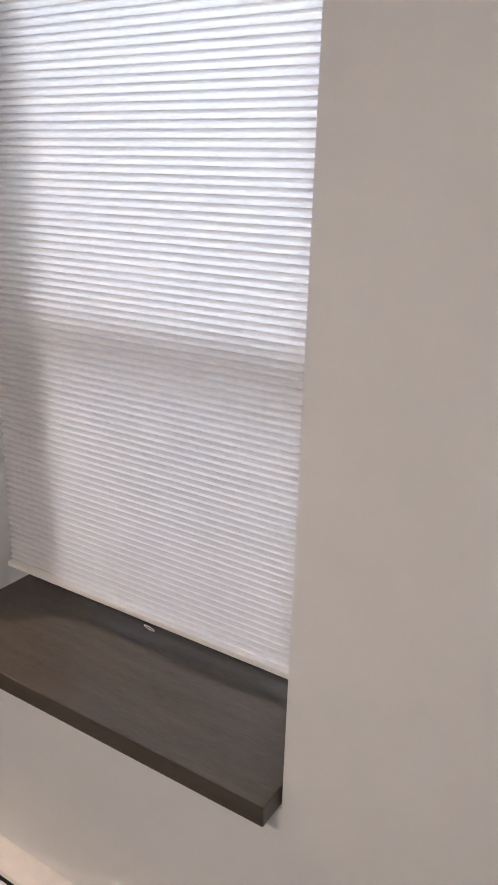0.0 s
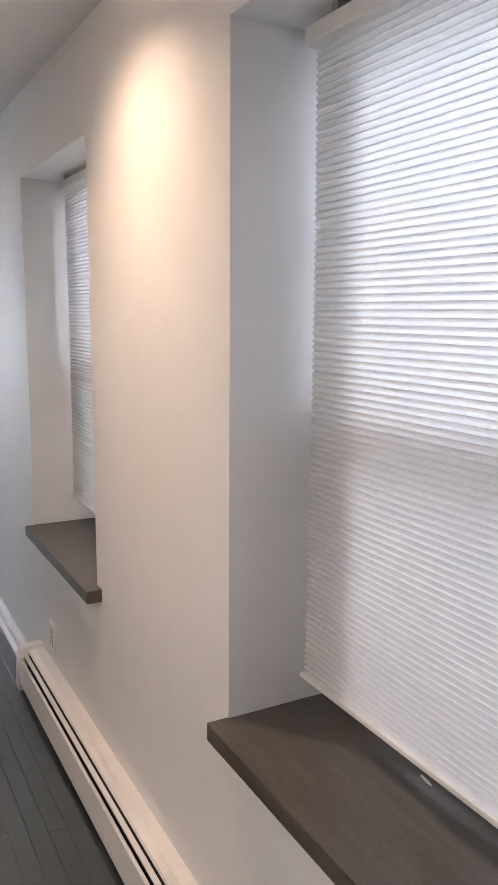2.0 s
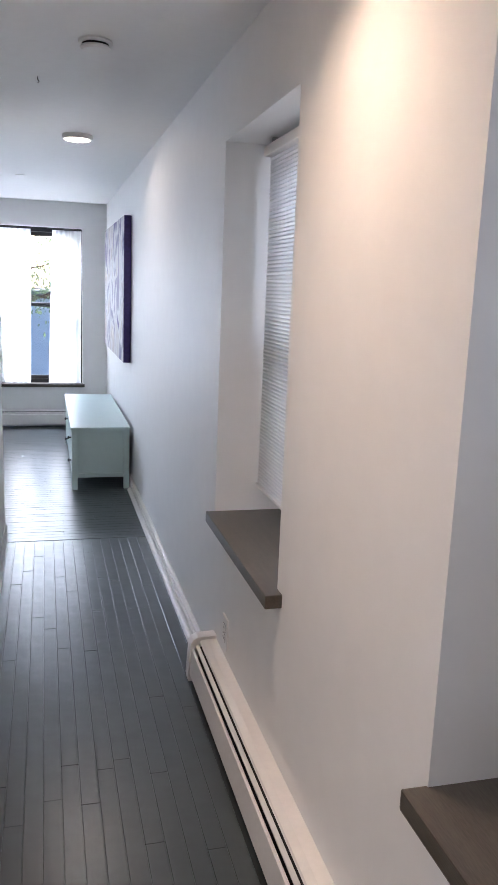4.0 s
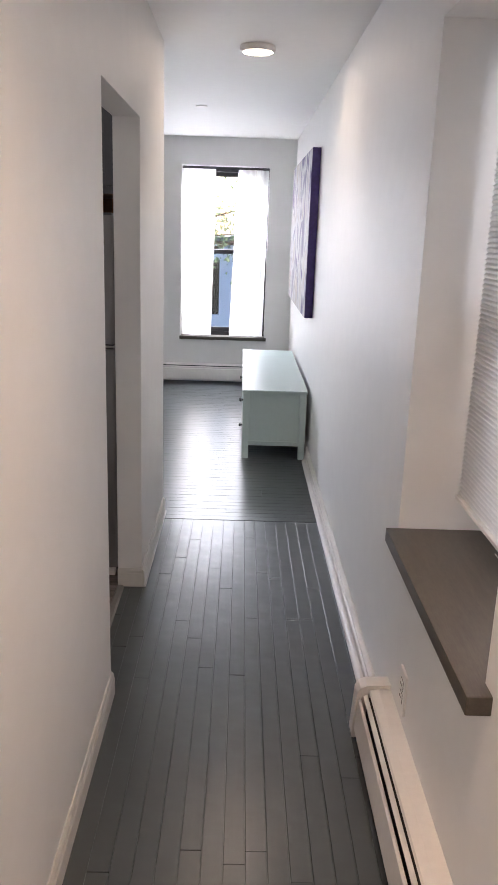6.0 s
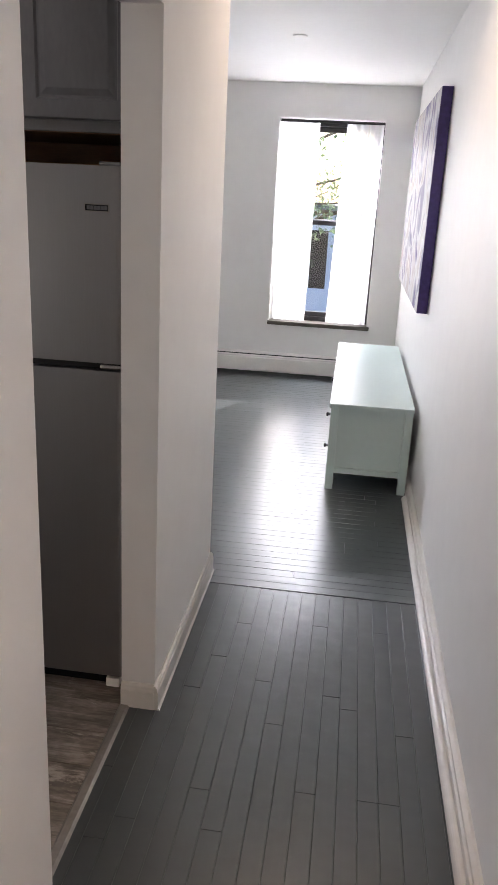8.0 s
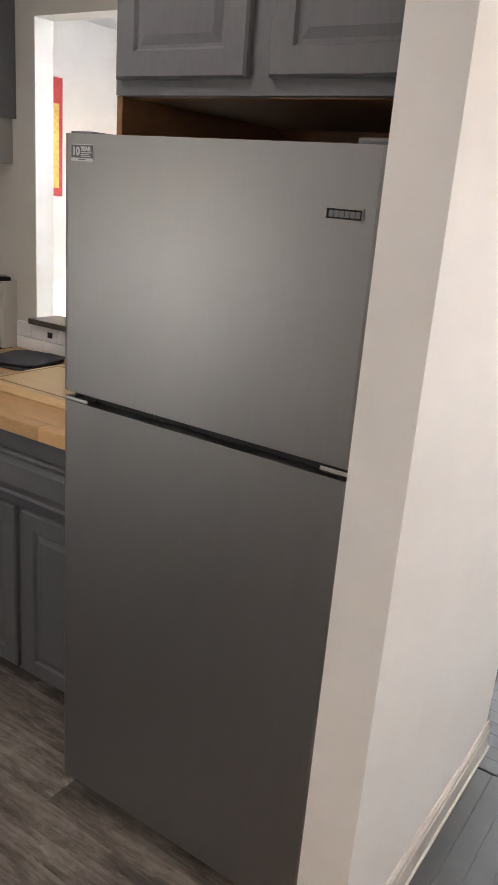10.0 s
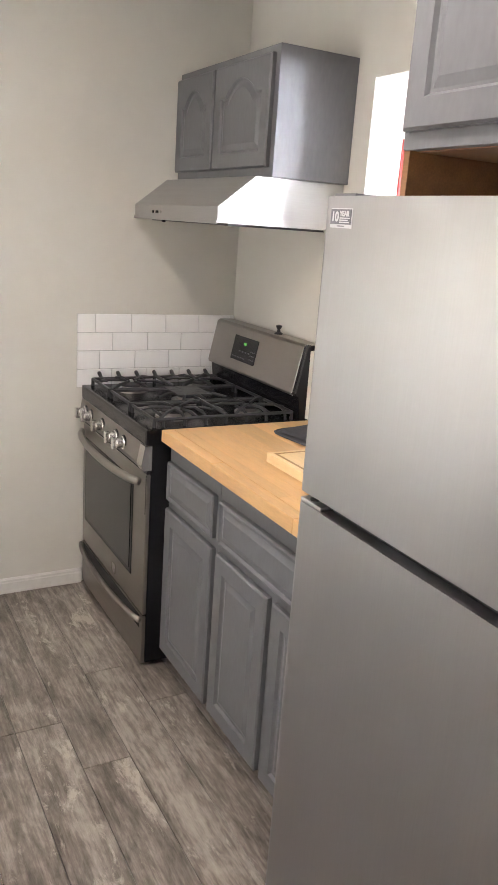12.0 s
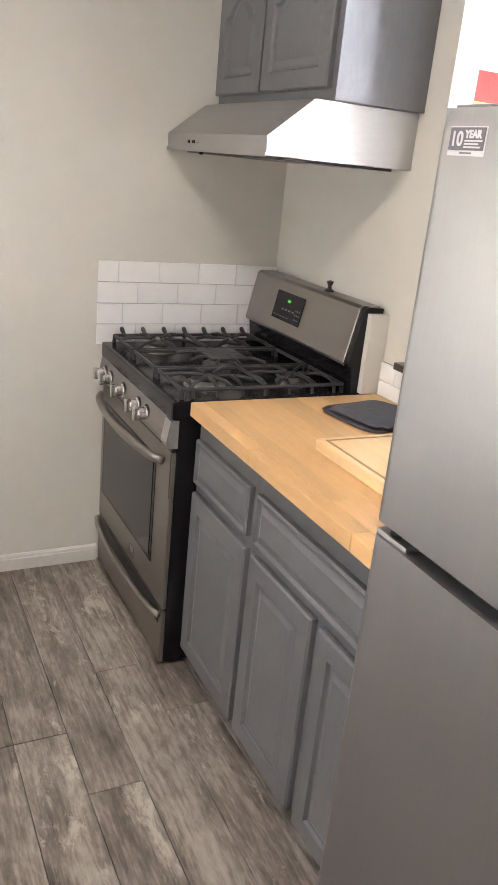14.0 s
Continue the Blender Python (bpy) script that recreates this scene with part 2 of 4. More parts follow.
def part(name, bm, material, parent=None, label="", smooth=False):
    ob = new(name, mesh_of(name, bm, material))
    if smooth:
        for p in ob.data.polygons:
            p.use_smooth = True
    if parent is not None:
        ob.parent = parent
        if parent.type == "EMPTY":
            ob.matrix_parent_inverse = Matrix.Translation(-parent.location)
    if label:
        ob["label"] = label
    return ob


def single(name, bm, material, label, category="", kind="", group="", smooth=False):
    return tagged(part(name, bm, material, smooth=smooth), label, category, group, kind)


def box(x0, x1, y0, y1, z0, z1, bevel=0.0, bm=None, segments=2):
    own = bmesh.new()
    bmesh.ops.create_cube(own, size=1)
    for v in own.verts:
        v.co = Vector((x0 if v.co.x < 0 else x1, y0 if v.co.y < 0 else y1, z0 if v.co.z < 0 else z1))
    if bevel:
        bmesh.ops.bevel(own, geom=own.edges[:], offset=bevel, segments=segments, affect="EDGES", profile=0.7)
    if bm is None:
        return own
    merge(bm, own)
    return bm


def merge(bm, other):
    me = bpy.data.meshes.new("tmp")
    other.to_mesh(me)
    other.free()
    bm.from_mesh(me)
    bpy.data.meshes.remove(me)
    return bm


def tube(points, radius, bm=None, sides=8, flat=1.0, caps=True):
    """A tube along points; flat squeezes it upright."""
    bm = bm or bmesh.new()
    pts = [Vector(p) for p in points]
    rings = []
    for i, p in enumerate(pts):
        d = (pts[min(i + 1, len(pts) - 1)] - pts[max(i - 1, 0)]).normalized()
        up = Vector((0, 0, 1)) if abs(d.z) < 0.9 else Vector((1, 0, 0))
        a = d.cross(up).normalized()
        b = a.cross(d).normalized()
        r = radius[i] if isinstance(radius, (list, tuple)) else radius
        rings.append([bm.verts.new(p + a * r * math.cos(k * math.tau / sides) + b * r * flat * math.sin(k * math.tau / sides)) for k in range(sides)])
    for r0, r1 in zip(rings, rings[1:]):
        for k in range(sides):
            bm.faces.new((r0[k], r0[(k + 1) % sides], r1[(k + 1) % sides], r1[k]))
    if caps:
        bm.faces.new(rings[0])
        bm.faces.new(rings[-1][::-1])
    return bm


def lathe(profile, centre, axis="z", sides=28, bm=None, caps=True):
    """Turns (radius, height) pairs round an axis through centre."""
    bm = bm or bmesh.new()
    c = Vector(centre)
    rings = []
    for r, h in profile:
        ring = []
        for k in range(sides):
            a, b = r * math.cos(k * math.tau / sides), r * math.sin(k * math.tau / sides)
            off = {"z": (a, b, h), "y": (a, h, b), "x": (h, a, b)}[axis]
            ring.append(bm.verts.new(c + Vector(off)))
        rings.append(ring)
    for r0, r1 in zip(rings, rings[1:]):
        for k in range(sides):
            bm.faces.new((r0[k], r0[(k + 1) % sides], r1[(k + 1) % sides], r1[k]))
    if caps:
        bm.faces.new(rings[0])
        bm.faces.new(rings[-1][::-1])
    return bm


def extrude(profile, axis, a0, a1, bm=None):
    """A prism: a closed outline of 2D points (the two axes that are left, in order) from a0 to a1 along axis."""
    bm = bm or bmesh.new()
    n = "xyz".index(axis)

    def place(p, a):
        v = [p[0], p[1]]
        v.insert(n, a)
        return bm.verts.new(v)
    lo, hi = [place(p, a0) for p in profile], [place(p, a1) for p in profile]
    m = len(profile)
    for k in range(m):
        bm.faces.new((lo[k], lo[(k + 1) % m], hi[(k + 1) % m], hi[k]))
    bm.faces.new(lo)
    bm.faces.new(hi[::-1])
    return bm


def wall_mesh(normal, p0, p1, u0, u1, z0, z1, holes=()):
    """A wall of thickness p0..p1 along normal ('x' or 'y'), u0..u1 along, with holes (u0, u1, z0, z1) cut through."""
    us = sorted({u0, u1, *(h[0] for h in holes), *(h[1] for h in holes)})
    zs = sorted({z0, z1, *(h[2] for h in holes), *(h[3] for h in holes)})
    nu, nz = len(us) - 1, len(zs) - 1

    def solid(i, j):
        if not (0 <= i < nu and 0 <= j < nz):
            return False
        u, z = (us[i] + us[i + 1]) / 2, (zs[j] + zs[j + 1]) / 2
        return not any(h[0] < u < h[1] and h[2] < z < h[3] for h in holes)
    bm = bmesh.new()
    cache = {}

    def v(p, i, j):
        key = (p, i, j)
        if key not in cache:
            cache[key] = bm.verts.new((p, us[i], zs[j]) if normal == "x" else (us[i], p, zs[j]))
        return cache[key]
    for i in range(nu):
        for j in range(nz):
            if not solid(i, j):
                continue
            for p in (p0, p1):
                bm.faces.new((v(p, i, j), v(p, i + 1, j), v(p, i + 1, j + 1), v(p, i, j + 1)))
            for di, dj, a, b in ((-1, 0, (i, j), (i, j + 1)), (1, 0, (i + 1, j), (i + 1, j + 1)), (0, -1, (i, j), (i + 1, j)), (0, 1, (i, j + 1), (i + 1, j + 1))):
                if not solid(i + di, j + dj):
                    bm.faces.new((v(p0, *a), v(p0, *b), v(p1, *b), v(p1, *a)))
    return bm


# ---- the plan ----
CH = 2.51
W1, W2 = (0.985, 1.893), (2.882, 3.800)
WZ = (0.690, 2.190)
TOP1 = 2.226                       # the first side window is a little taller
XL0, XL1 = -1.060, -0.951          # corridor's left wall
OPEN = (3.918, 4.785, 2.035)       # kitchen opening
YB0, YB1 = 5.675, 5.760            # wall between kitchen and living room
XK = -3.757                        # kitchen's left wall
YN = 3.0                           # kitchen's near wall
YFAR = 9.85
XLIV = -4.5
FW2 = (-3.30, -2.40, 0.470, 2.235)
FW = (-1.172, -0.270, 0.470, 2.235)
PASS = (-2.858, -2.050, 1.045, 2.088)
KWIN = (-3.20, -2.40, 0.70, 1.80)

single("wall_east", wall_mesh("x", 0.0, 0.40, -2.6, YFAR + 0.3, 0, CH, [(*W1, WZ[0], TOP1), (*W2, *WZ)]), WALL, "white painted plaster wall with two deep window openings", "wall", "structure")
single("wall_corridor", wall_mesh("x", XL0, XL1, 2.3, YB1, 0, CH, [(OPEN[0], OPEN[1], -0.1, OPEN[2])]), WALL, "white painted wall with a doorless kitchen opening", "wall", "structure")
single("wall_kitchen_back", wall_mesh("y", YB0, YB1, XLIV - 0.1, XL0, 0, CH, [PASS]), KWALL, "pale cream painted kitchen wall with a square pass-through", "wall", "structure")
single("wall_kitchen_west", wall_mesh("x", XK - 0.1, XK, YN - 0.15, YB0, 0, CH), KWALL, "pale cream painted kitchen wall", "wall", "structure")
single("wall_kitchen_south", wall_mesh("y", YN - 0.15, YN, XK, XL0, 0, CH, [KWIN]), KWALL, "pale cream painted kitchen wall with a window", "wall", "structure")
single("wall_north", wall_mesh("y", YFAR, YFAR + 0.3, XLIV - 0.1, 0.0, 0, CH, [FW2, FW]), WALL, "white painted end wall with a tall window", "wall", "structure")
single("wall_living_west", wall_mesh("x", XLIV - 0.1, XLIV, YB1, YFAR, 0, CH), WALL, "white painted living room wall", "wall", "structure")
single("wall_entry_west", wall_mesh("x", -3.2, -3.1, -2.6, 2.3, 0, CH), WALL, "white painted wall", "wall", "structure")
single("wall_entry_south", wall_mesh("y", -2.7, -2.6, -3.2, 0.4, 0, CH), WALL, "white painted wall", "wall", "structure")
single("wall_entry_north", wall_mesh("y", 2.3, 2.4, -3.2, XL0, 0, CH), WALL, "white painted wall", "wall", "structure")
CAN = (-0.36, 2.36, 0.055)
cb = bmesh.new()
for a, b, c, d in ((-4.7, CAN[0] - CAN[2], -2.7, YFAR + 0.3), (CAN[0] + CAN[2], 0.4, -2.7, YFAR + 0.3), (CAN[0] - CAN[2], CAN[0] + CAN[2], -2.7, CAN[1] - CAN[2]), (CAN[0] - CAN[2], CAN[0] + CAN[2], CAN[1] + CAN[2], YFAR + 0.3)):
    box(a, b, c, d, CH, CH + 0.15, 0, cb)
single("ceiling", cb, CEIL, "smooth white painted ceiling", "ceiling", "structure")


def baseboard(name, axis, face, sign, a0, a1, h=0.088, out=0.014):
    """A moulded board along a wall; face: the wall's plane, sign: which way it stands out."""
    prof = [(0.0, 0.0), (out, 0.0), (out, h * 0.72), (out * 0.78, h * 0.78), (out * 0.72, h * 0.90), (out * 0.3, h), (0.0, h)]
    bm = extrude([(face + sign * p, z) for p, z in prof], axis, a0, a1)
    return single(name, bm, BASE, "white painted wooden baseboard with a moulded top", "baseboard", "structure")


baseboard("baseboard", "y", 0.0, -1, 3.76, YFAR - 0.08, h=0.070, out=0.029)
baseboard("baseboard", "y", XL1, 1, 2.3, OPEN[0])
baseboard("baseboard", "y", XL1, 1, OPEN[1] - 0.013, YB1 + 0.013)
baseboard("baseboard", "x", OPEN[1], -1, XL0, XL1)
baseboard("baseboard", "x", YB1, 1, XLIV, XL1)
baseboard("baseboard", "y", XK, 1, YN, 4.98, 0.066)


def shoe_moulding(face, sign, a0, a1, r):
    """A quarter-round strip at the foot of a baseboard."""
    prof = [(0.0, 0.0)] + [(r * math.cos(math.radians(k * 15)), r * math.sin(math.radians(k * 15))) for k in range(7)]
    bm = extrude([(face + sign * p, z) for p, z in prof], "y", a0, a1)
    return single("trim", bm, BASE, "white painted quarter-round strip at the foot of the baseboard", "trim", "structure")


shoe_moulding(-0.0295, -1, 3.76, 6.86, 0.024)
shoe_moulding(XL1 + 0.0145, 1, OPEN[1] - 0.013, YB1 + 0.013, 0.006)


# ---- windows ----
def sash(name, axis, pos, u0, u1, z0, z1, parent, material, bar=0.045, depth=0.035):
    bm = bmesh.new()
    for a, b, c, d in ((u0, u1, z0, z0 + bar), (u0, u1, z1 - bar, z1), (u0, u0 + bar, z0 + bar, z1 - bar), (u1 - bar, u1, z0 + bar, z1 - bar)):
        if axis == "x":
            box(pos, pos + depth, a, b, c, d, 0.004, bm, 1)
        else:
            box(a, b, pos, pos + depth, c, d, 0.004, bm, 1)
    s = part(name, bm, material, parent)
    if axis == "x":
        g = box(pos + depth * 0.4, pos + depth * 0.5, u0 + bar, u1 - bar, z0 + bar, z1 - bar)
    else:
        g = box(u0 + bar, u1 - bar, pos + depth * 0.4, pos + depth * 0.5, z0 + bar, z1 - bar)
    pane = part("pane", g, GLASS, s)
    pane.visible_shadow = False
    return s


def side_window(name, y0, y1, top):
    w = thing(name, (0.3, (y0 + y1) / 2, WZ[0]), "white double-hung window behind a pleated shade", "window", kind="structure")
    fr = bmesh.new()
    for a, b, c, d in ((y0, y1, WZ[0] + 0.03, 0.78), (y0, y1, top - 0.04, top), (y0, y0 + 0.05, 0.78, top - 0.04), (y1 - 0.19, y1, 0.78, 1.475)):
        box(0.275, 0.385, a, b, c, d, 0.003, fr, 1)
    box(0.300, 0.332, y1 - 0.19, y1 - 0.070, 1.475, top - 0.04, 0.003, fr, 1)
    part("window_frame", fr, TRIM, w)
    sash("lower_sash", "x", 0.235, y0 + 0.05, y1 - 0.19, 0.78, 1.475, w, TRIM)
    sash("upper_sash", "x", 0.285, y0 + 0.05, y1 - 0.19, 1.43, top - 0.04, w, TRIM)
    return w


def sill(y0, y1):
    bm = box(-0.053, 0.275, y0, y1, 0.690, 0.733, 0.004)
    return single("window_sill", bm, SILL, "dark brown stained solid wood window sill board", "window sill", "structure")


side_window("window_1", *W1, TOP1)
side_window("window_2", *W2, WZ[1])
sill(W1[0] + 0.005, W1[1] + 0.006)
sill(W2[0] - 0.052, W2[1] - 0.06)


def shade(y0, y1, zb, top, x=0.165):
    """A cellular shade: head rail, pleated fabric, bottom rail with a finger ring."""
    t = thing("cellular_shade", (x, (y0 + y1) / 2, zb), "white pleated cellular window shade, fully lowered and backlit", "window shade", "shades of the side windows")
    part("head_rail", box(x - 0.03, x + 0.03, y0, y1, top - 0.056, top - 0.018, 0.008), WPLASTIC, t)
    for yc in (y0 + 0.10, y1 - 0.10):
        part("mounting_clip", box(x - 0.026, x + 0.026, yc - 0.011, yc + 0.011, top - 0.0185, top - 0.001, 0.003), STEEL, t, "bent steel clip under the lintel")
    zt, z = top - 0.055, zb + 0.016
    n = round((zt - z) / 0.0143)
    cell = (zt - z) / n
    bm, seams = bmesh.new(), bmesh.new()
    ends = lambda k: (y0 + 0.004, (y0 + y1) / 2, y1 - 0.004 - 0.008 * math.sin(math.pi * k / n))
    rows = []
    for k in range(n):
        for f, d in ((0.0, 0.0036), (0.2, -0.0002), (0.45, -0.0036), (0.62, -0.0030), (0.85, 0.0012)):
            rows.append([bm.verts.new((x + d, y, z + cell * (k + f))) for y in ends(k)])
        strip = [[seams.verts.new((x + d, y, z + cell * k + h)) for y in ends(k)] for d, h in ((-0.0006, -0.0030), (0.0017, -0.0012), (0.0029, 0.0), (0.0018, 0.0009))]
        for a, b in zip(strip, strip[1:]):
            for q in range(2):
                seams.faces.new((a[q], a[q + 1], b[q + 1], b[q]))
    for a, b in zip(rows, rows[1:]):
        for k in range(2):
            bm.faces.new((a[k], a[k + 1], b[k + 1], b[k]))
    part("pleated_fabric", bm, BLIND, t)
    part("cell_seams", seams, SEAM, t, "denser glued seams between the cells")
    rail = part("bottom_rail", box(x - 0.012, x + 0.012, y0 + 0.002, y1 - 0.002, zb + 0.003, zb + 0.015, 0.003), WPLASTIC, t)
    ym = (y0 + y1) / 2 - 0.02
    ring = [(x - 0.014 - 0.009 * math.sin(a), ym + 0.011 * math.cos(a), zb - 0.004 + 0.011 * math.sin(a) - 0.003) for a in [k * math.tau / 14 for k in range(15)]]
    part("finger_ring", tube(ring, 0.0013, sides=6, caps=False), WPLASTIC, rail, "small clear plastic pull ring")
    return t


shade(W1[0] + 0.02, W1[1] - 0.058, 0.823, TOP1)
shade(W2[0] + 0.03, W2[1] - 0.060, 0.835, WZ[1])

# end window with dark sashes
w = thing("window_3", ((FW[0] + FW[1]) / 2, YFAR + 0.15, FW[2]), "tall double-hung window with dark sashes", "window", kind="structure")
fr = bmesh.new()
for a, b, c, d in ((FW[0], FW[1], FW[2], 0.53), (FW[0], FW[1], FW[3] - 0.05, FW[3]), (FW[0], FW[0] + 0.04, 0.53, FW[3] - 0.05), (FW[1] - 0.04, FW[1], 0.53, FW[3] - 0.05)):
    box(a, b, YFAR + 0.14, YFAR + 0.26, c, d, 0.004, fr, 1)
part("window_frame", fr, BLACKM, w)
sash("lower_sash", "y", YFAR + 0.15, FW[0] + 0.04, FW[1] - 0.04, 0.53, 1.40, w, BLACKM)
sash("upper_sash", "y", YFAR + 0.20, FW[0] + 0.04, FW[1] - 0.04, 1.36, FW[3] - 0.05, w, BLACKM)
single("window_sill", box(FW[0] - 0.01, FW[1] + 0.02, YFAR - 0.03, YFAR + 0.14, 0.455, 0.490, 0.004), SILL, "dark stained wood sill board", "window sill", "structure")

# the living room's other window
w = thing("window_5", (-2.85, YFAR + 0.15, FW2[2]), "tall double-hung window with dark sashes", "window", kind="structure")
fr = bmesh.new()
for a, b, c, d in ((FW2[0], FW2[1], FW2[2], 0.53), (FW2[0], FW2[1], FW2[3] - 0.05, FW2[3]), (FW2[0], FW2[0] + 0.04, 0.53, FW2[3] - 0.05), (FW2[1] - 0.04, FW2[1], 0.53, FW2[3] - 0.05)):
    box(a, b, YFAR + 0.14, YFAR + 0.26, c, d, 0.004, fr, 1)
part("window_frame", fr, BLACKM, w)
sash("lower_sash", "y", YFAR + 0.15, FW2[0] + 0.04, FW2[1] - 0.04, 0.53, 1.40, w, BLACKM)
sash("upper_sash", "y", YFAR + 0.20, FW2[0] + 0.04, FW2[1] - 0.04, 1.36, FW2[3] - 0.05, w, BLACKM)

# kitchen window
w = thing("window_4", (-2.80, YN - 0.08, 0.70), "white framed kitchen window", "window", kind="structure")
fr = bmesh.new()
for a, b, c, d in ((KWIN[0], KWIN[1], KWIN[2], 0.75), (KWIN[0], KWIN[1], 1.75, KWIN[3]), (KWIN[0], KWIN[0] + 0.05, 0.75, 1.75), (KWIN[1] - 0.05, KWIN[1], 0.75, 1.75)):
    box(a, b, YN - 0.12, YN - 0.04, c, d, 0.004, fr, 1)
part("window_frame", fr, TRIM, w)
sash("sash", "y", YN - 0.10, KWIN[0] + 0.05, KWIN[1] - 0.05, 0.75, 1.75, w, TRIM)


def curtain(x0t, x1t, x0b, x1b, zt, zb, folds, y):
    bm = bmesh.new()
    nu, nz = folds * 10, 14
    grid = []
    for j in range(nz + 1):
        f = j / nz
        row = []
        for i in range(nu + 1):
            u = i / nu
            xa = x0t + (x0b - x0t) * f + (x1t + (x1b - x1t) * f - x0t - (x0b - x0t) * f) * u
            amp = 0.006 + 0.006 * f
            yy = y + amp * math.sin(u * folds * math.tau + 0.6 * math.sin(3 * f)) + 0.004 * math.sin(u * 31 + 4 * f)
            row.append(bm.verts.new((xa, yy, zt + (zb - zt) * f)))
        grid.append(row)
    for a, b in zip(grid, grid[1:]):
        for i in range(nu):
            bm.faces.new((a[i], a[i + 1], b[i + 1], b[i]))
    return single("curtain", bm, SHEER, "sheer white curtain panel hanging straight in the window", "curtain", group="curtains of the end window", smooth=True)


curtain(FW[0] + 0.008, -0.825, FW[0] + 0.008, -0.850, 2.205, 0.497, 5, YFAR + 0.055)
curtain(-0.592, FW[1] - 0.008, -0.650, FW[1] - 0.02, 2.205, 0.497, 5, YFAR + 0.050)
single("curtain_rod", tube([(FW[0] + 0.002, YFAR + 0.055, 2.212), (FW[1] - 0.002, YFAR + 0.05, 2.212)], 0.007), BLACKM, "thin dark curtain rod in the window opening", "curtain rod")

t = thing("curtain_wand", (-0.415, YFAR + 0.012, 1.0), "thin white pull wand hanging at the curtain's edge", "curtain wand")
part("rod", tube([(-0.405, YFAR + 0.030, 2.20), (-0.408, YFAR + 0.022, 1.46), (-0.425, YFAR + 0.022, 0.60)], 0.006), WPLASTIC, t)
part("joint", lathe([(0.006, 0.0), (0.013, 0.006), (0.013, 0.030), (0.006, 0.036)], (-0.408, YFAR + 0.022, 1.44), sides=10), WPLASTIC, t, "thicker joint of the wand")

# ---- corridor and living room ----
def heater(name, axis, face, sign, a0, a1, end_caps, tall=1.0):
    """A baseboard heater: back panel, sloped hood, slot, front panel and end caps, standing out from a wall's face."""
    mid = (a0 + a1) / 2
    at = (face, mid, 0) if axis == "y" else (mid, face, 0)
    t = thing(name, at, "long white enamelled baseboard heater along the wall", "heater")
    s = sign

    def piece(nm, prof, material, b0, b1, label=""):
        part(nm, extrude([(face + s * p, z * tall) for p, z in prof], axis, b0, b1), material, t, label)
    piece("back_panel", [(0.0, 0.015), (0.024, 0.015), (0.024, 0.168), (0.0, 0.168)], HEATER, a0, a1)
    piece("hood", [(0.0, 0.169), (0.0, 0.184), (0.040, 0.184), (0.066, 0.179), (0.071, 0.173), (0.068, 0.172), (0.062, 0.177), (0.038, 0.184), (0.026, 0.169)], HEATER, a0, a1)
    piece("damper", [(0.0725, 0.151), (0.075, 0.164), (0.088, 0.156), (0.085, 0.144)], HEATER, a0, a1, "narrow angled damper strip")
    piece("front_panel", [(0.094, 0.034), (0.108, 0.028), (0.111, 0.034), (0.104, 0.141), (0.097, 0.147), (0.093, 0.142), (0.099, 0.133)], HEATER, a0, a1)
    piece("heating_core", [(0.025, 0.04), (0.075, 0.04), (0.075, 0.135), (0.060, 0.168), (0.025, 0.168)], DARK, a0, a1, "dark fins behind the slot")
    for c in end_caps:
        c0, c1 = (c - 0.055, c) if c > mid else (c, c + 0.055)
        piece("end_cap", [(0.0, 0.0), (0.116, 0.0), (0.118, 0.02), (0.109, 0.165), (0.098, 0.184), (0.078, 0.194), (0.0, 0.197)], HEATER, c0, c1, "folded sheet end cap")
    return t


heater("baseboard_heater", "y", 0.0, -1, -2.5, 3.745, (3.755,))
heater("baseboard_heater", "x", YFAR, -1, XLIV + 0.05, -0.02, (-0.02,), 1.05)


def outlet(name, normal, face, u, z, label):
    """A duplex outlet: bevelled plate and two sockets. normal: 'x' faces -x, 'y' faces -y."""
    at = (face, u, z) if normal == "x" else (u, face, z)
    t = thing(name, at, label, "outlet")

    def b(u0, u1, z0, z1, d0, d1, bev):
        if normal == "x":
            return box(face - d1, face - d0, u + u0, u + u1, z + z0, z + z1, bev)
        return box(u + u0, u + u1, face - d1, face - d0, z + z0, z + z1, bev)
    part("plate", b(-0.040, 0.040, -0.066, 0.066, 0.0, 0.008, 0.003), WPLASTIC, t)
    for dz in (-0.021, 0.021):
        s = part("socket", b(-0.016, 0.016, dz - 0.014, dz + 0.014, 0.0083, 0.0105, 0.001), WPLASTIC, t)
        # thin dark backing, paints the rim's shade round the socket
        part("socket_shade", b(-0.0185, 0.0185, dz - 0.0165, dz + 0.0165, 0.008, 0.0083, 0), DARK, t, "dark backing that paints the shade round a socket")
        for du in (-0.007, 0.007):
            part("slot", b(du - 0.0013, du + 0.0013, dz - 0.003, dz + 0.006, 0.0105, 0.0110, 0), DARK, s)
    part("screw", b(-0.003, 0.003, -0.003, 0.003, 0.008, 0.0098, 0.001), CHROME, t)
    return t


outlet("wall_outlet", "x", 0.0, 3.530, 0.292, "white duplex outlet plate on the wall under a window")
outlet("wall_outlet", "y", YFAR, -1.71, 0.330, "white duplex outlet plate above the heater")
t = thing("wall_switch", (-1.745, YFAR, 0.615), "small grey wall fixture beside the corner of the wall", "switch")
part("plate", box(-1.763, -1.727, YFAR - 0.008, YFAR, 0.595, 0.635, 0.003), WPLASTIC, t)
part("button", box(-1.752, -1.738, YFAR - 0.016, YFAR - 0.008, 0.605, 0.625, 0.002), CABGREY, t)


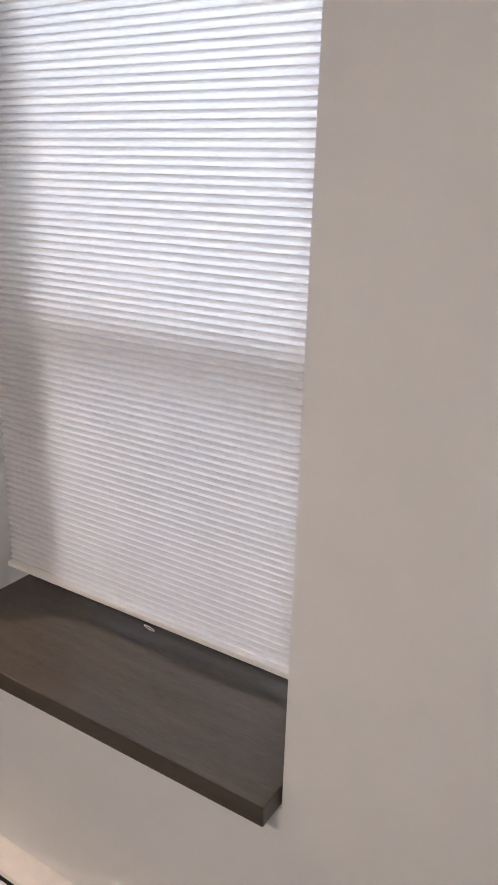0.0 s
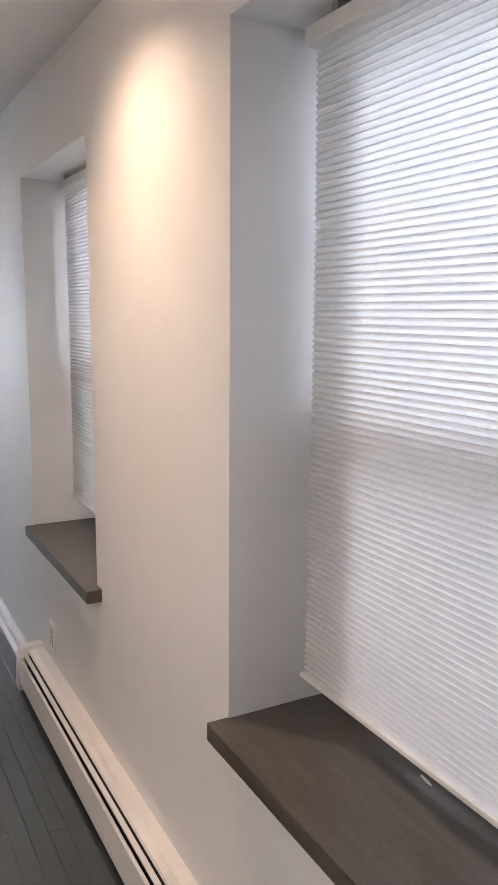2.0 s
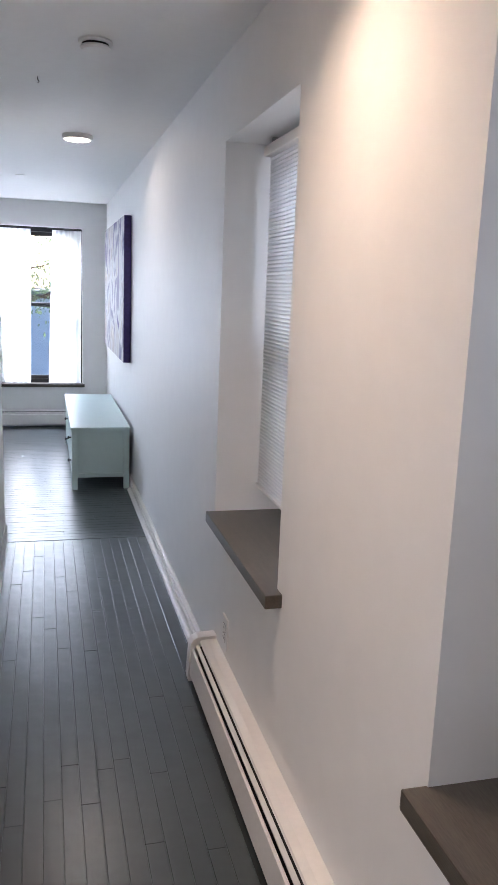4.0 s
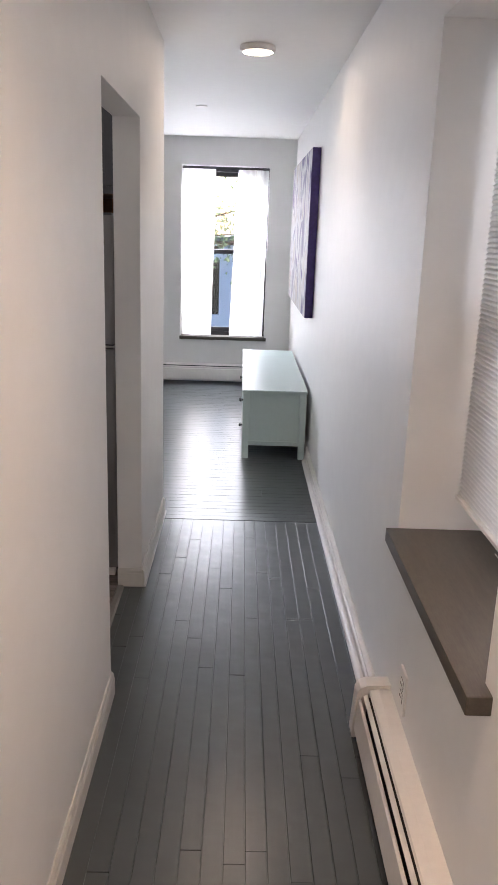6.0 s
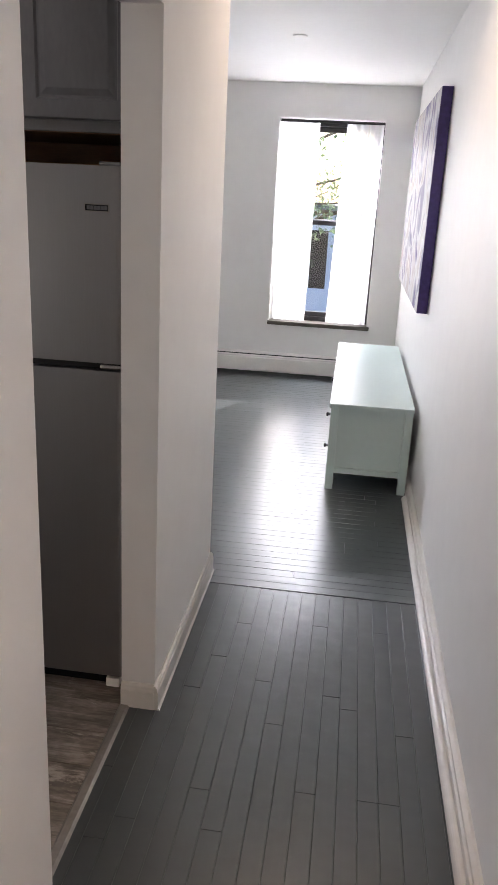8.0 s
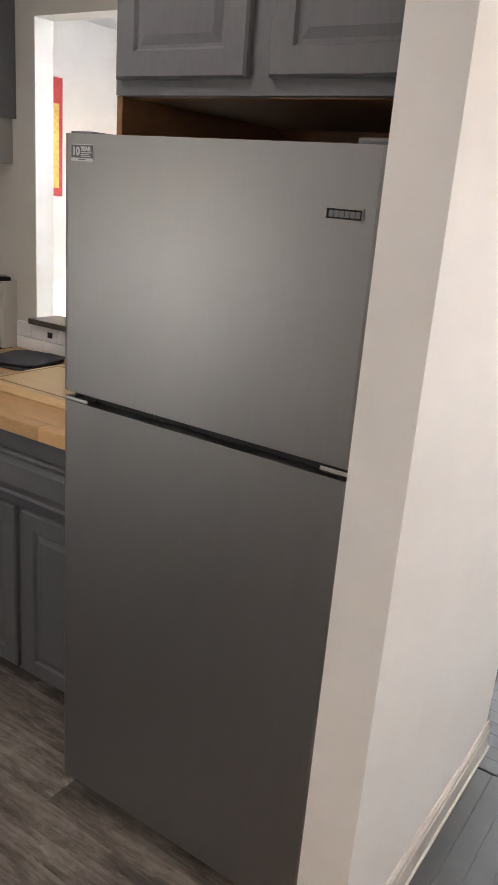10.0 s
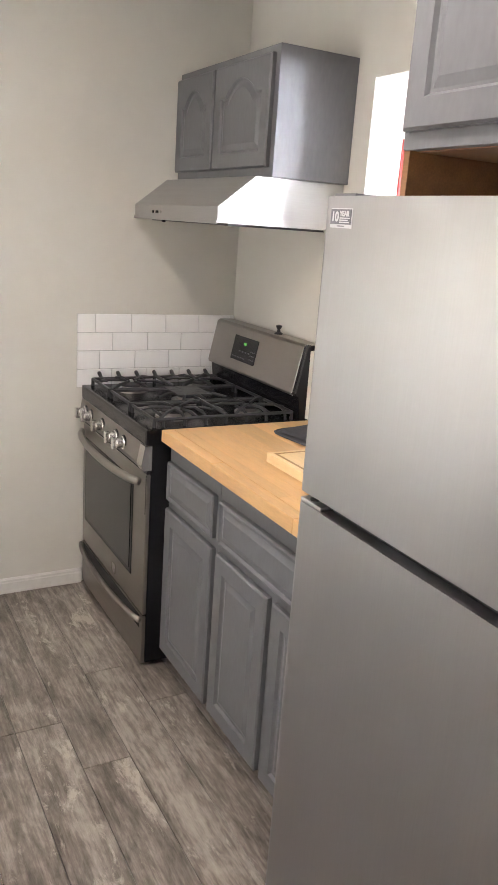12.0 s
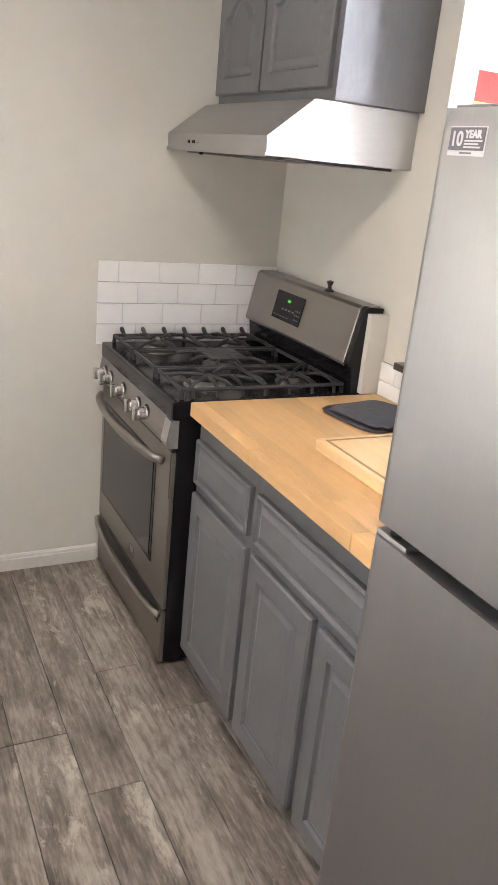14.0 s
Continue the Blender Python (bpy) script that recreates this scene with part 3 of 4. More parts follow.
def disc_lamp(x, y, light, label, r=1.0):
    t = thing("ceiling_light", (x, y, CH), label, "ceiling light", "round ceiling lights")
    part("rim", lathe([(0.088 * r, 0.0), (0.092 * r, -0.012), (0.088 * r, -0.026), (0.076 * r, -0.030), (0.075 * r, -0.024), (0.075 * r, 0.0)], (x, y, CH)), WPLASTIC, t, "white metal rim", smooth=False)
    part("diffuser", lathe([(0.074 * r, -0.010), (0.074 * r, -0.027), (0.060 * r, -0.031), (0.030 * r, -0.033), (0.002, -0.0335)], (x, y, CH)), light, t, "glowing frosted diffuser")
    return t


disc_lamp(-0.48, 5.77, LAMPWHITE, "round flush ceiling light with a glowing white diffuser")
t = thing("recessed_light", (CAN[0], CAN[1], CH), "small recessed warm downlight in the ceiling", "ceiling light")
part("can", lathe([(0.100, -0.004), (0.100, -0.001), (0.056, -0.0005), (0.056, 0.13), (0.051, 0.13), (0.051, -0.004), (0.100, -0.004)], (CAN[0], CAN[1], CH), caps=False), WPLASTIC, t, "white trim ring and reflector can")
part("lamp", lathe([(0.050, 0.060), (0.050, 0.052), (0.040, 0.047), (0.002, 0.045)], (CAN[0], CAN[1], CH)), LAMPWARM, t, "glowing warm lamp")
# kitchen fill: unseen disc added only to brighten the kitchen
disc_lamp(-1.95, 4.40, FILLKITCHEN, "unseen wide round ceiling light added to fill the kitchen", 2.6)
# entry fill: unseen disc added behind the camera to light the east wall
disc_lamp(-2.0, 0.90, FILLROOM, "unseen wide round ceiling light added to fill the entry room", 2.6)

t = thing("smoke_detector", (-0.49, 3.86, CH), "round white smoke detector on the ceiling", "smoke detector")
part("base", lathe([(0.062, 0.0), (0.064, -0.008), (0.060, -0.012), (0.01, -0.012)], (-0.49, 3.86, CH)), WPLASTIC, t)
part("vent_band", lathe([(0.050, -0.012), (0.050, -0.020), (0.010, -0.020)], (-0.49, 3.86, CH)), DARK, t, "dark vent slot")
part("cap", lathe([(0.054, -0.020), (0.056, -0.026), (0.048, -0.034), (0.004, -0.036)], (-0.49, 3.86, CH)), WPLASTIC, t, "white rounded cap")
for x, y in ((-0.87, 7.82),):
    t = thing("sprinkler_cover", (x, y, CH), "flat round white sprinkler cover on the ceiling", "sprinkler")
    part("plate", lathe([(0.042, 0.0), (0.044, -0.004), (0.040, -0.008), (0.002, -0.009)], (x, y, CH)), WPLASTIC, t)
single("ceiling_hook", tube([(-0.70, 4.47, CH), (-0.70, 4.47, CH - 0.012), (-0.694, 4.47, CH - 0.020), (-0.70, 4.47, CH - 0.026)], 0.0025, sides=6), BLACKM, "tiny metal hook screwed into the ceiling", "hook")


def canvas_mat():
    m = mat("abstract_canvas", (0.62, 0.60, 0.66), 0.6, spread=0.3, scale=3, fine=30, bump=0.15)
    N, L = m.node_tree.nodes, m.node_tree.links
    b = N["Principled BSDF"]
    tc = N.new("ShaderNodeTexCoord")
    no = N.new("ShaderNodeTexNoise")
    no.inputs["Scale"].default_value, no.inputs["Detail"].default_value, no.inputs["Distortion"].default_value = 2.6, 6, 1.6
    L.new(tc.outputs["Object"], no.inputs["Vector"])
    cr = N.new("ShaderNodeValToRGB")
    e = cr.color_ramp.elements
    e[0].position, e[0].color = 0.30, (0.06, 0.035, 0.16, 1)
    e[1].position, e[1].color = 0.72, (0.62, 0.58, 0.54, 1)
    for p, c in ((0.42, (0.24, 0.23, 0.30, 1)), (0.50, (0.52, 0.51, 0.54, 1)), (0.62, (0.34, 0.29, 0.29, 1))):
        e.new(p).color = c
    L.new(no.outputs[0], cr.inputs[0])
    L.new(cr.outputs[0], b.inputs["Base Color"])
    return m


t = thing("painting", (0, 8.2, 1.6), "large abstract canvas in grey, lavender and white with purple edges", "painting")
part("canvas_edge", box(-0.062, -0.004, 7.17, 9.20, 1.005, 2.180, 0.004), PURPLE, t, "deep purple painted canvas edge")
part("canvas_face", box(-0.0645, -0.0622, 7.172, 9.198, 1.007, 2.178), canvas_mat(), t, "abstract strokes in lavender, white and grey")


def media_bench():
    x0, x1, y0, y1, h = -0.495, -0.030, 6.915, 8.83, 0.512
    t = thing("media_bench", ((x0 + x1) / 2, (y0 + y1) / 2, 0), "low mint green painted wooden media bench against the wall", "media bench")
    part("top", box(x0 - 0.004, x1, y0 - 0.012, y1 + 0.012, h - 0.020, h, 0.004), MINT, t)
    for yy in (y0, y1 - 0.045):
        for xx in (x0 + 0.004, x1 - 0.049):
            part("leg", box(xx, xx + 0.045, yy, yy + 0.045, 0.0, h - 0.020, 0.003), MINT, t)
    for yy in (y0 + 0.022, y1 - 0.036):
        part("side_panel", box(x0 + 0.049, x1 - 0.049, yy, yy + 0.014, 0.110, h - 0.020), MINT, t)
        part("side_rail", box(x0 + 0.049, x1 - 0.049, yy - 0.014, yy + 0.019, 0.098, 0.130, 0.002), MINT, t)
        part("side_rail", box(x0 + 0.049, x1 - 0.049, yy - 0.014, yy + 0.019, h - 0.048, h - 0.0205, 0.002), MINT, t)
    part("carcass", box(x0 + 0.026, x1 - 0.010, y0 + 0.046, y1 - 0.046, 0.100, h - 0.021), MINT, t)
    n = 2
    w = (y1 - y0 - 0.10) / n
    for k in range(n):
        for za, zb in ((0.115, 0.300), (0.308, 0.486)):
            a, b = y0 + 0.05 + k * w + 0.004, y0 + 0.05 + (k + 1) * w - 0.004
            d = part("drawer_front", box(x0 + 0.006, x0 + 0.0255, a, b, za, zb, 0.003), MINT, t)
            for q in (0.14,):
                part("knob", lathe([(0.006, 0.0), (0.005, -0.012), (0.013, -0.018), (0.013, -0.026), (0.004, -0.030)], (x0 + 0.006, a + (b - a) * q, (za + zb) / 2), "x", 12), BLACKM, d, "round black knob")
    return t


media_bench()

# a red and yellow poster, seen through the pass-through
t = thing("poster", (XLIV, 7.21, 1.75), "red and yellow poster on the white living room wall", "poster")
part("sheet", box(XLIV + 0.0005, XLIV + 0.006, 7.105, 7.320, 1.45, 2.15), mat("poster_red", (0.55, 0.045, 0.05), 0.5, spread=0.3, scale=5), t, "red printed sheet")
part("panel", box(XLIV + 0.006, XLIV + 0.0085, 7.135, 7.290, 1.50, 2.00), mat("poster_yellow", (0.75, 0.50, 0.12), 0.5, spread=0.5, scale=7), t, "yellow and orange printed field")
part("patch", box(XLIV + 0.0085, XLIV + 0.0105, 7.16, 7.24, 1.60, 1.83), mat("poster_pale", (0.75, 0.66, 0.55), 0.5, spread=0.3, scale=12), t, "pale printed patch")

# pass-through ledge
single("ledge", box(PASS[0] - 0.010, PASS[1] + 0.03, YB0 - 0.035, YB1 + 0.03, 1.025, 1.047, 0.003), SILL, "thin dark wood ledge of the pass-through", "ledge", "structure")

# ---- kitchen ----
def fridge():
    x0, x1, yf = -1.801, -1.066, 4.826
    t = thing("refrigerator", ((x0 + x1) / 2, 5.2, 0), "tall stainless steel top-freezer refrigerator with closed doors", "refrigerator")
    part("body", box(x0 + 0.006, x1 - 0.006, yf + 0.075, 5.655, 0.03, 1.640, 0.006), BLACKM, t, "dark grey steel cabinet")

    def door(nm, z0, z1):
        r = 0.016
        prof = [(x0, yf + 0.068)]
        for k in range(5):
            a = math.radians(180 + 90 * k / 4)
            prof.append((x0 + r + r * math.cos(a), yf + r + r * math.sin(a)))
        for k in range(5):
            a = math.radians(270 + 90 * k / 4)
            prof.append((x1 - r + r * math.cos(a), yf + r + r * math.sin(a)))
        prof.append((x1, yf + 0.068))
        return part(nm, extrude(prof, "z", z0, z1), FRIDGE, t, "brushed stainless steel door")
    fz = door("freezer_door", 1.119, 1.655)
    lo = door("fridge_door", 0.075, 1.096)
    # dark strip between the doors, the groove's shade given as colour
    part("gasket", box(x0 + 0.012, x1 - 0.012, yf + 0.030, yf + 0.074, 1.096, 1.119), DARK, t, "dark strip filling the handle groove as its shade")
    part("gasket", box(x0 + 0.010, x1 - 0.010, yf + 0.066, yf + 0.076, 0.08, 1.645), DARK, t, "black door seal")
    part("hinge_cover", box(x0 + 0.005, x0 + 0.075, yf + 0.004, yf + 0.045, 1.0965, 1.1045, 0.003), STEEL, t, "steel middle hinge plate")
    part("hinge_pin", lathe([(0.010, 0), (0.010, 0.003), (0.004, 0.004)], (x0 + 0.035, yf + 0.018, 1.1046), sides=14), BLACKM, t)
    part("hinge", box(x1 - 0.068, x1 - 0.004, yf + 0.003, yf + 0.045, 1.1025, 1.1135, 0.003), CHROME, t, "bright steel middle hinge")
    part("hinge", box(x1 - 0.070, x1 - 0.010, yf + 0.015, yf + 0.08, 1.6555, 1.666, 0.004), CABGREY, t, "grey top hinge cover")
    part("hinge", box(x0 + 0.008, x0 + 0.07, yf + 0.015, yf + 0.085, 1.6555, 1.6605, 0.002), CABGREY, t)
    part("toe_grille", box(x0 + 0.02, x1 - 0.02, yf + 0.05, yf + 0.09, 0.012, 0.074, 0.004), BLACKE, t, "black toe grille")
    part("foot", box(x1 - 0.060, x1 - 0.015, yf + 0.004, yf + 0.05, 0.030, 0.062, 0.006), WPLASTIC, t, "pale plastic foot cover")
    for xx in (x0 + 0.06, x1 - 0.06):
        part("leveller", lathe([(0.018, 0.0), (0.018, 0.012), (0.008, 0.014), (0.008, 0.032)], (xx, yf + 0.11, 0), sides=12), BLACKM, t)
        part("leveller", lathe([(0.018, 0.0), (0.018, 0.012), (0.008, 0.014), (0.008, 0.032)], (xx, 5.58, 0), sides=12), BLACKM, t)
    # maker's badge, unlettered
    bx0, bx1, bz0, bz1 = -1.172, -1.102, 1.536, 1.558
    bd = part("badge", box(bx0, bx1, yf - 0.003, yf, bz0, bz1, 0.001), STOVE, fz, "small chrome maker's badge")
    part("badge_field", box(bx0 + 0.003, bx1 - 0.003, yf - 0.0042, yf - 0.003, bz0 + 0.003, bz1 - 0.003), BLACKE, fz, "black badge field")
    bars = bmesh.new()
    for k in range(6):
        a = bx0 + 0.008 + k * 0.0098
        box(a, a + 0.0084, yf - 0.0052, yf - 0.0042, bz0 + 0.0058, bz1 - 0.0058, 0, bars)
    part("badge_bars", bars, CABGREY, fz)
    # warranty sticker
    sx0, sx1, sz0, sz1 = -1.775, -1.712, 1.603, 1.635
    SOFTWHITE = mat("printed_white", (0.50, 0.50, 0.52), 0.45, spread=0.05, bump=0)
    part("sticker", box(sx0, sx1, yf - 0.0010, yf, sz0, sz1), SOFTWHITE, fz, "white-edged grey warranty sticker")
    part("sticker_field", box(sx0 + 0.0015, sx1 - 0.0015, yf - 0.0020, yf - 0.0010, sz0 + 0.006, sz1 - 0.0015), mat("sticker_grey", (0.10, 0.10, 0.115), 0.4, spread=0.05, bump=0), fz)

    def words(text, x, z, size, nm):
        c = bpy.data.curves.new(nm, "FONT")
        c.body, c.size, c.extrude, c.offset = text, size, 0.0003, 0.0006
        ob = new(nm, c)
        dg = bpy.context.evaluated_depsgraph_get()
        me = bpy.data.meshes.new_from_object(ob.evaluated_get(dg))
        bpy.data.objects.remove(ob)
        bm = bmesh.new()
        bm.from_mesh(me)
        bmesh.ops.transform(bm, matrix=pose(x, yf - 0.0024, z, 90, 0, 0), verts=bm.verts)
        part(nm, bm, SOFTWHITE, fz, "white printed lettering")
    words("10", sx0 + 0.004, sz0 + 0.011, 0.022, "sticker_number")
    words("YEAR", sx0 + 0.029, sz0 + 0.0195, 0.0115, "sticker_word")
    bars = bmesh.new()
    for k, wd in enumerate((0.028, 0.024, 0.030)):
        box(sx0 + 0.029, sx0 + 0.029 + wd, yf - 0.0026, yf - 0.0020, sz0 + 0.0085 + k * 0.0034, sz0 + 0.0103 + k * 0.0034, 0, bars)
    part("sticker_lines", bars, SOFTWHITE, fz)
    part("sticker_line", box(sx0 + 0.022, sx0 + 0.042, yf - 0.0018, yf - 0.0010, sz0 + 0.0022, sz0 + 0.0040), CABGREY, fz)
    return t


turned = fridge()
turned.matrix_world = Matrix.Translation((-1.801, 4.826, 0)) @ Matrix.Rotation(radians(-0.6), 4, "Z") @ Matrix.Translation((1.801, -4.826, 0)) @ Matrix.Translation(turned.location)


def raised_panel(x0, x1, z0, z1, yf, thick=0.019, rail=0.052, arch=0.0):
    """A cabinet door facing -y: frame, sunk bevel and raised field; arch: rise of a cathedral top."""
    bm = bmesh.new()
    n = 16

    def loop(inset, y, rise):
        pts = []
        a, b, c, d = x0 + inset, x1 - inset, z0 + inset, z1 - inset
        pts += [(a, y, c), (b, y, c)]
        for k in range(n + 1):
            u = 1 - k / n
            if rise:
                s = max(0.0, math.sin(math.pi * min(1, max(0, (u - 0.12) / 0.76)))) ** 0.8
                zz = d - rise + rise * s
            else:
                zz = d
            pts.append((a + (b - a) * u, y, zz))
        return [bm.verts.new(p) for p in pts]
    e = 0.005
    loops = [loop(0, yf + thick, 0), loop(0, yf + e, 0), loop(e, yf, 0), loop(rail, yf, arch), loop(rail + 0.006, yf + 0.008, arch), loop(rail + 0.012, yf + 0.008, arch), loop(rail + 0.030, yf + 0.0015, arch)]
    for p, q in zip(loops, loops[1:]):
        m = len(p)
        for k in range(m):
            bm.faces.new((p[k], p[(k + 1) % m], q[(k + 1) % m], q[k]))
    bm.faces.new(loops[0])
    bm.faces.new(loops[-1][::-1])
    return bm


def slab_front(x0, x1, z0, z1, yf, thick=0.019):
    return raised_panel(x0, x1, z0, z1, yf, thick, rail=0.008)


def base_unit(x0, x1, drawer, doors):
    t = thing("base_cabinet", ((x0 + x1) / 2, 5.35, 0), "grey painted kitchen base cabinet with raised-panel fronts", "base cabinet", "base cabinets under the worktop")
    part("body", box(x0, x1, 5.062, 5.655, 0.085, 0.872, 0.001), CABGREY, t)
    part("toe_kick", box(x0, x1, 5.125, 5.650, 0.0, 0.085), CABGREY, t)
    part("drawer_front", slab_front(drawer[0], drawer[1], 0.663, 0.802, 5.043), CABGREY, t)
    for a, b in doors:
        part("door", raised_panel(a, b, 0.082, 0.632, 5.043), CABGREY, t)
    return t


base_unit(-2.975, -2.580, (-2.962, -2.598), [(-2.965, -2.590)])
base_unit(-2.578, -1.830, (-2.556, -1.850), [(-2.560, -2.240), (-2.210, -1.880)])


def wall_cabinet(name, x0, x1, yf, yb, z0, z1, doors, arch, label):
    t = thing(name, ((x0 + x1) / 2, yb, z0), label, "wall cabinet")
    part("body", box(x0, x1, yf, yb, z0, z1, 0.002), CABGREY, t)
    for a, b, c, d in doors:
        part("door", raised_panel(a, b, c, d, yf - 0.019, arch=arch), CABGREY, t)
    return t


wall_cabinet("hood_cabinet", XK + 0.003, -2.958, 5.372, YB0, 1.757, 2.160, [(-3.748, -3.412, 1.788, 2.135), (-3.394, -2.985, 1.788, 2.135)], 0.055,
             "grey painted wall cabinet with arched-panel doors above the range hood")
t = wall_cabinet("fridge_cabinet", -1.822, -1.062, 5.000, YB0, 1.748, 2.290, [(-1.810, -1.470, 1.778, 2.265), (-1.418, -1.074, 1.778, 2.265)], 0.0,
                 "grey painted wall cabinet with raised-panel doors above the refrigerator")
part("bottom_panel", box(-1.80, -1.082, 5.020, YB0, 1.7455, 1.7475), CABWOOD, t, "unpainted reddish wood underside")
part("side_skirt", box(-1.822, -1.806, 5.004, YB0 - 0.002, 1.664, 1.7475), CABWOOD, t, "raw wood side board below the cabinet")
part("back_skirt", box(-1.806, -1.062, YB0 - 0.018, YB0 - 0.002, 1.664, 1.7454), CABWOOD, t, "raw wood back board below the cabinet")

def worktop():
    x0, x1, y0, y1, z0, z1 = -2.966, -1.800, 5.020, 5.668, 0.874, 0.915
    t = thing("worktop", ((x0 + x1) / 2, (y0 + y1) / 2, z0), "oiled butcher block worktop of glued wooden staves", "worktop")
    rng = random.Random(4)
    n = 15
    w = (y1 - y0) / n
    for k in range(n):
        a = x0
        while a < x1 - 0.01:
            b = min(x1, a + rng.uniform(0.28, 0.75))
            if x1 - b < 0.12:
                b = x1
            part("stave", box(a + 0.0002, b - 0.0002, y0 + k * w + 0.0002, y0 + (k + 1) * w - 0.0002, z0, z1 - rng.uniform(0, 0.0001), 0.0003 if k else 0.002, None, 1), BLOCK, t)
            a = b
    return t


worktop()

t = thing("cutting_board", (-2.25, 5.32, 0.915), "thick wooden cutting board with a juice groove on the worktop", "cutting board")
part("board", box(-2.545, -2.10, 5.190, 5.500, 0.9155, 0.945, 0.004), BOARDW, t)
# groove is not cut; darker strips on the top paint its shade
gr = bmesh.new()
for a, b, c, d in ((-2.528, -2.117, 5.206, 5.214), (-2.528, -2.117, 5.476, 5.484), (-2.528, -2.520, 5.214, 5.476), (-2.125, -2.117, 5.214, 5.476)):
    box(a, b, c, d, 0.9445, 0.9456, 0, gr)
part("juice_groove", gr, mat("groove_shade_wood", (0.36, 0.20, 0.085), 0.5, spread=0.1), t, "darker strips on the board painting the shade of a juice groove")


def pot_holder():
    t = thing("pot_holder", (-2.75, 5.50, 0.915), "dark grey quilted pot holder lying on the worktop", "pot holder")
    for k, (dx, dy, turn, z) in enumerate(((0, 0, 8, 0.9160), (0.012, 0.01, 14, 0.9285))):
        bm = bmesh.new()
        n = 18
        g = {}
        for i in range(n + 1):
            for j in range(n + 1):
                u, v = i / n * 2 - 1, j / n * 2 - 1
                r = (abs(u) ** 6 + abs(v) ** 6) ** (1 / 6)
                s = max(abs(u), abs(v)) / r if r > 0 else 1
                top = 0.011 * (1 - r ** 6) + 0.0018 * math.sin(u * 14) * math.sin(v * 14) * (1 - r ** 4)
                m = pose(-2.745 + dx, 5.505 + dy, 0, 0, 0, turn)
                for side in (0, 1):
                    p = m @ Vector((u * s * 0.115, v * s * 0.115, 0))
                    g[i, j, side] = bm.verts.new((p.x, p.y, z + 0.002 + (max(0, top) if side else 0)))
        for i in range(n):
            for j in range(n):
                for side in (0, 1):
                    bm.faces.new((g[i, j, side], g[i + 1, j, side], g[i + 1, j + 1, side], g[i, j + 1, side]))
        bmesh.ops.remove_doubles(bm, verts=bm.verts, dist=0.0002)
        part("pad", bm, CLOTH, t, smooth=True)
    edge = []
    m = pose(-2.745, 5.505, 0.921, 0, 0, 8)
    for k in range(41):
        a = k * math.tau / 40
        c, s = math.cos(a), math.sin(a)
        r = 0.117 / (abs(c) ** 6 + abs(s) ** 6) ** (1 / 6)
        edge.append(m @ Vector((r * c, r * s, 0)))
    part("piping", tube(edge, 0.0045, caps=False), CLOTH, t, "corded edge")
    loop_pts = [m @ Vector((-0.05 + 0.018 * math.cos(a), 0.118 + 0.02 * math.sin(a), 0.002)) for a in [math.pi * q / 8 for q in range(9)]]
    part("hanging_loop", tube(loop_pts, 0.003), CLOTH, t)


pot_holder()


def range_hood():
    x0, x1, yb = XK + 0.004, -2.980, YB0 - 0.001
    t = thing("range_hood", ((x0 + x1) / 2, 5.45, 1.6), "stainless steel under-cabinet range hood with a sloped front", "range hood")
    prof = [(yb, 1.600), (5.192, 1.600), (5.190, 1.650), (5.325, 1.756), (yb, 1.756)]
    part("canopy", extrude(prof, "x", x0, x1), STEEL, t)
    part("filter_panel", box(x0 + 0.04, x1 - 0.04, 5.25, yb - 0.04, 1.592, 1.5995), BLACKM, t, "dark grease filter")
    part("lip", box(x0 - 0.0005, x1 + 0.001, 5.187, 5.1915, 1.596, 1.607, 0.001), STEEL, t)
    for k in range(4):
        part("switch", box(-3.545 + k * 0.022, -3.530 + k * 0.022, 5.183, 5.1905, 1.620, 1.630, 0.0015), CHROME if k % 2 else BLACKE, t, "small push switch")
    part("lamp_knob", lathe([(0.007, 0.0), (0.007, -0.010), (0.003, -0.012)], (-3.50, 5.215, 1.5995), sides=10), BLACKE, t)
    return t


range_hood()


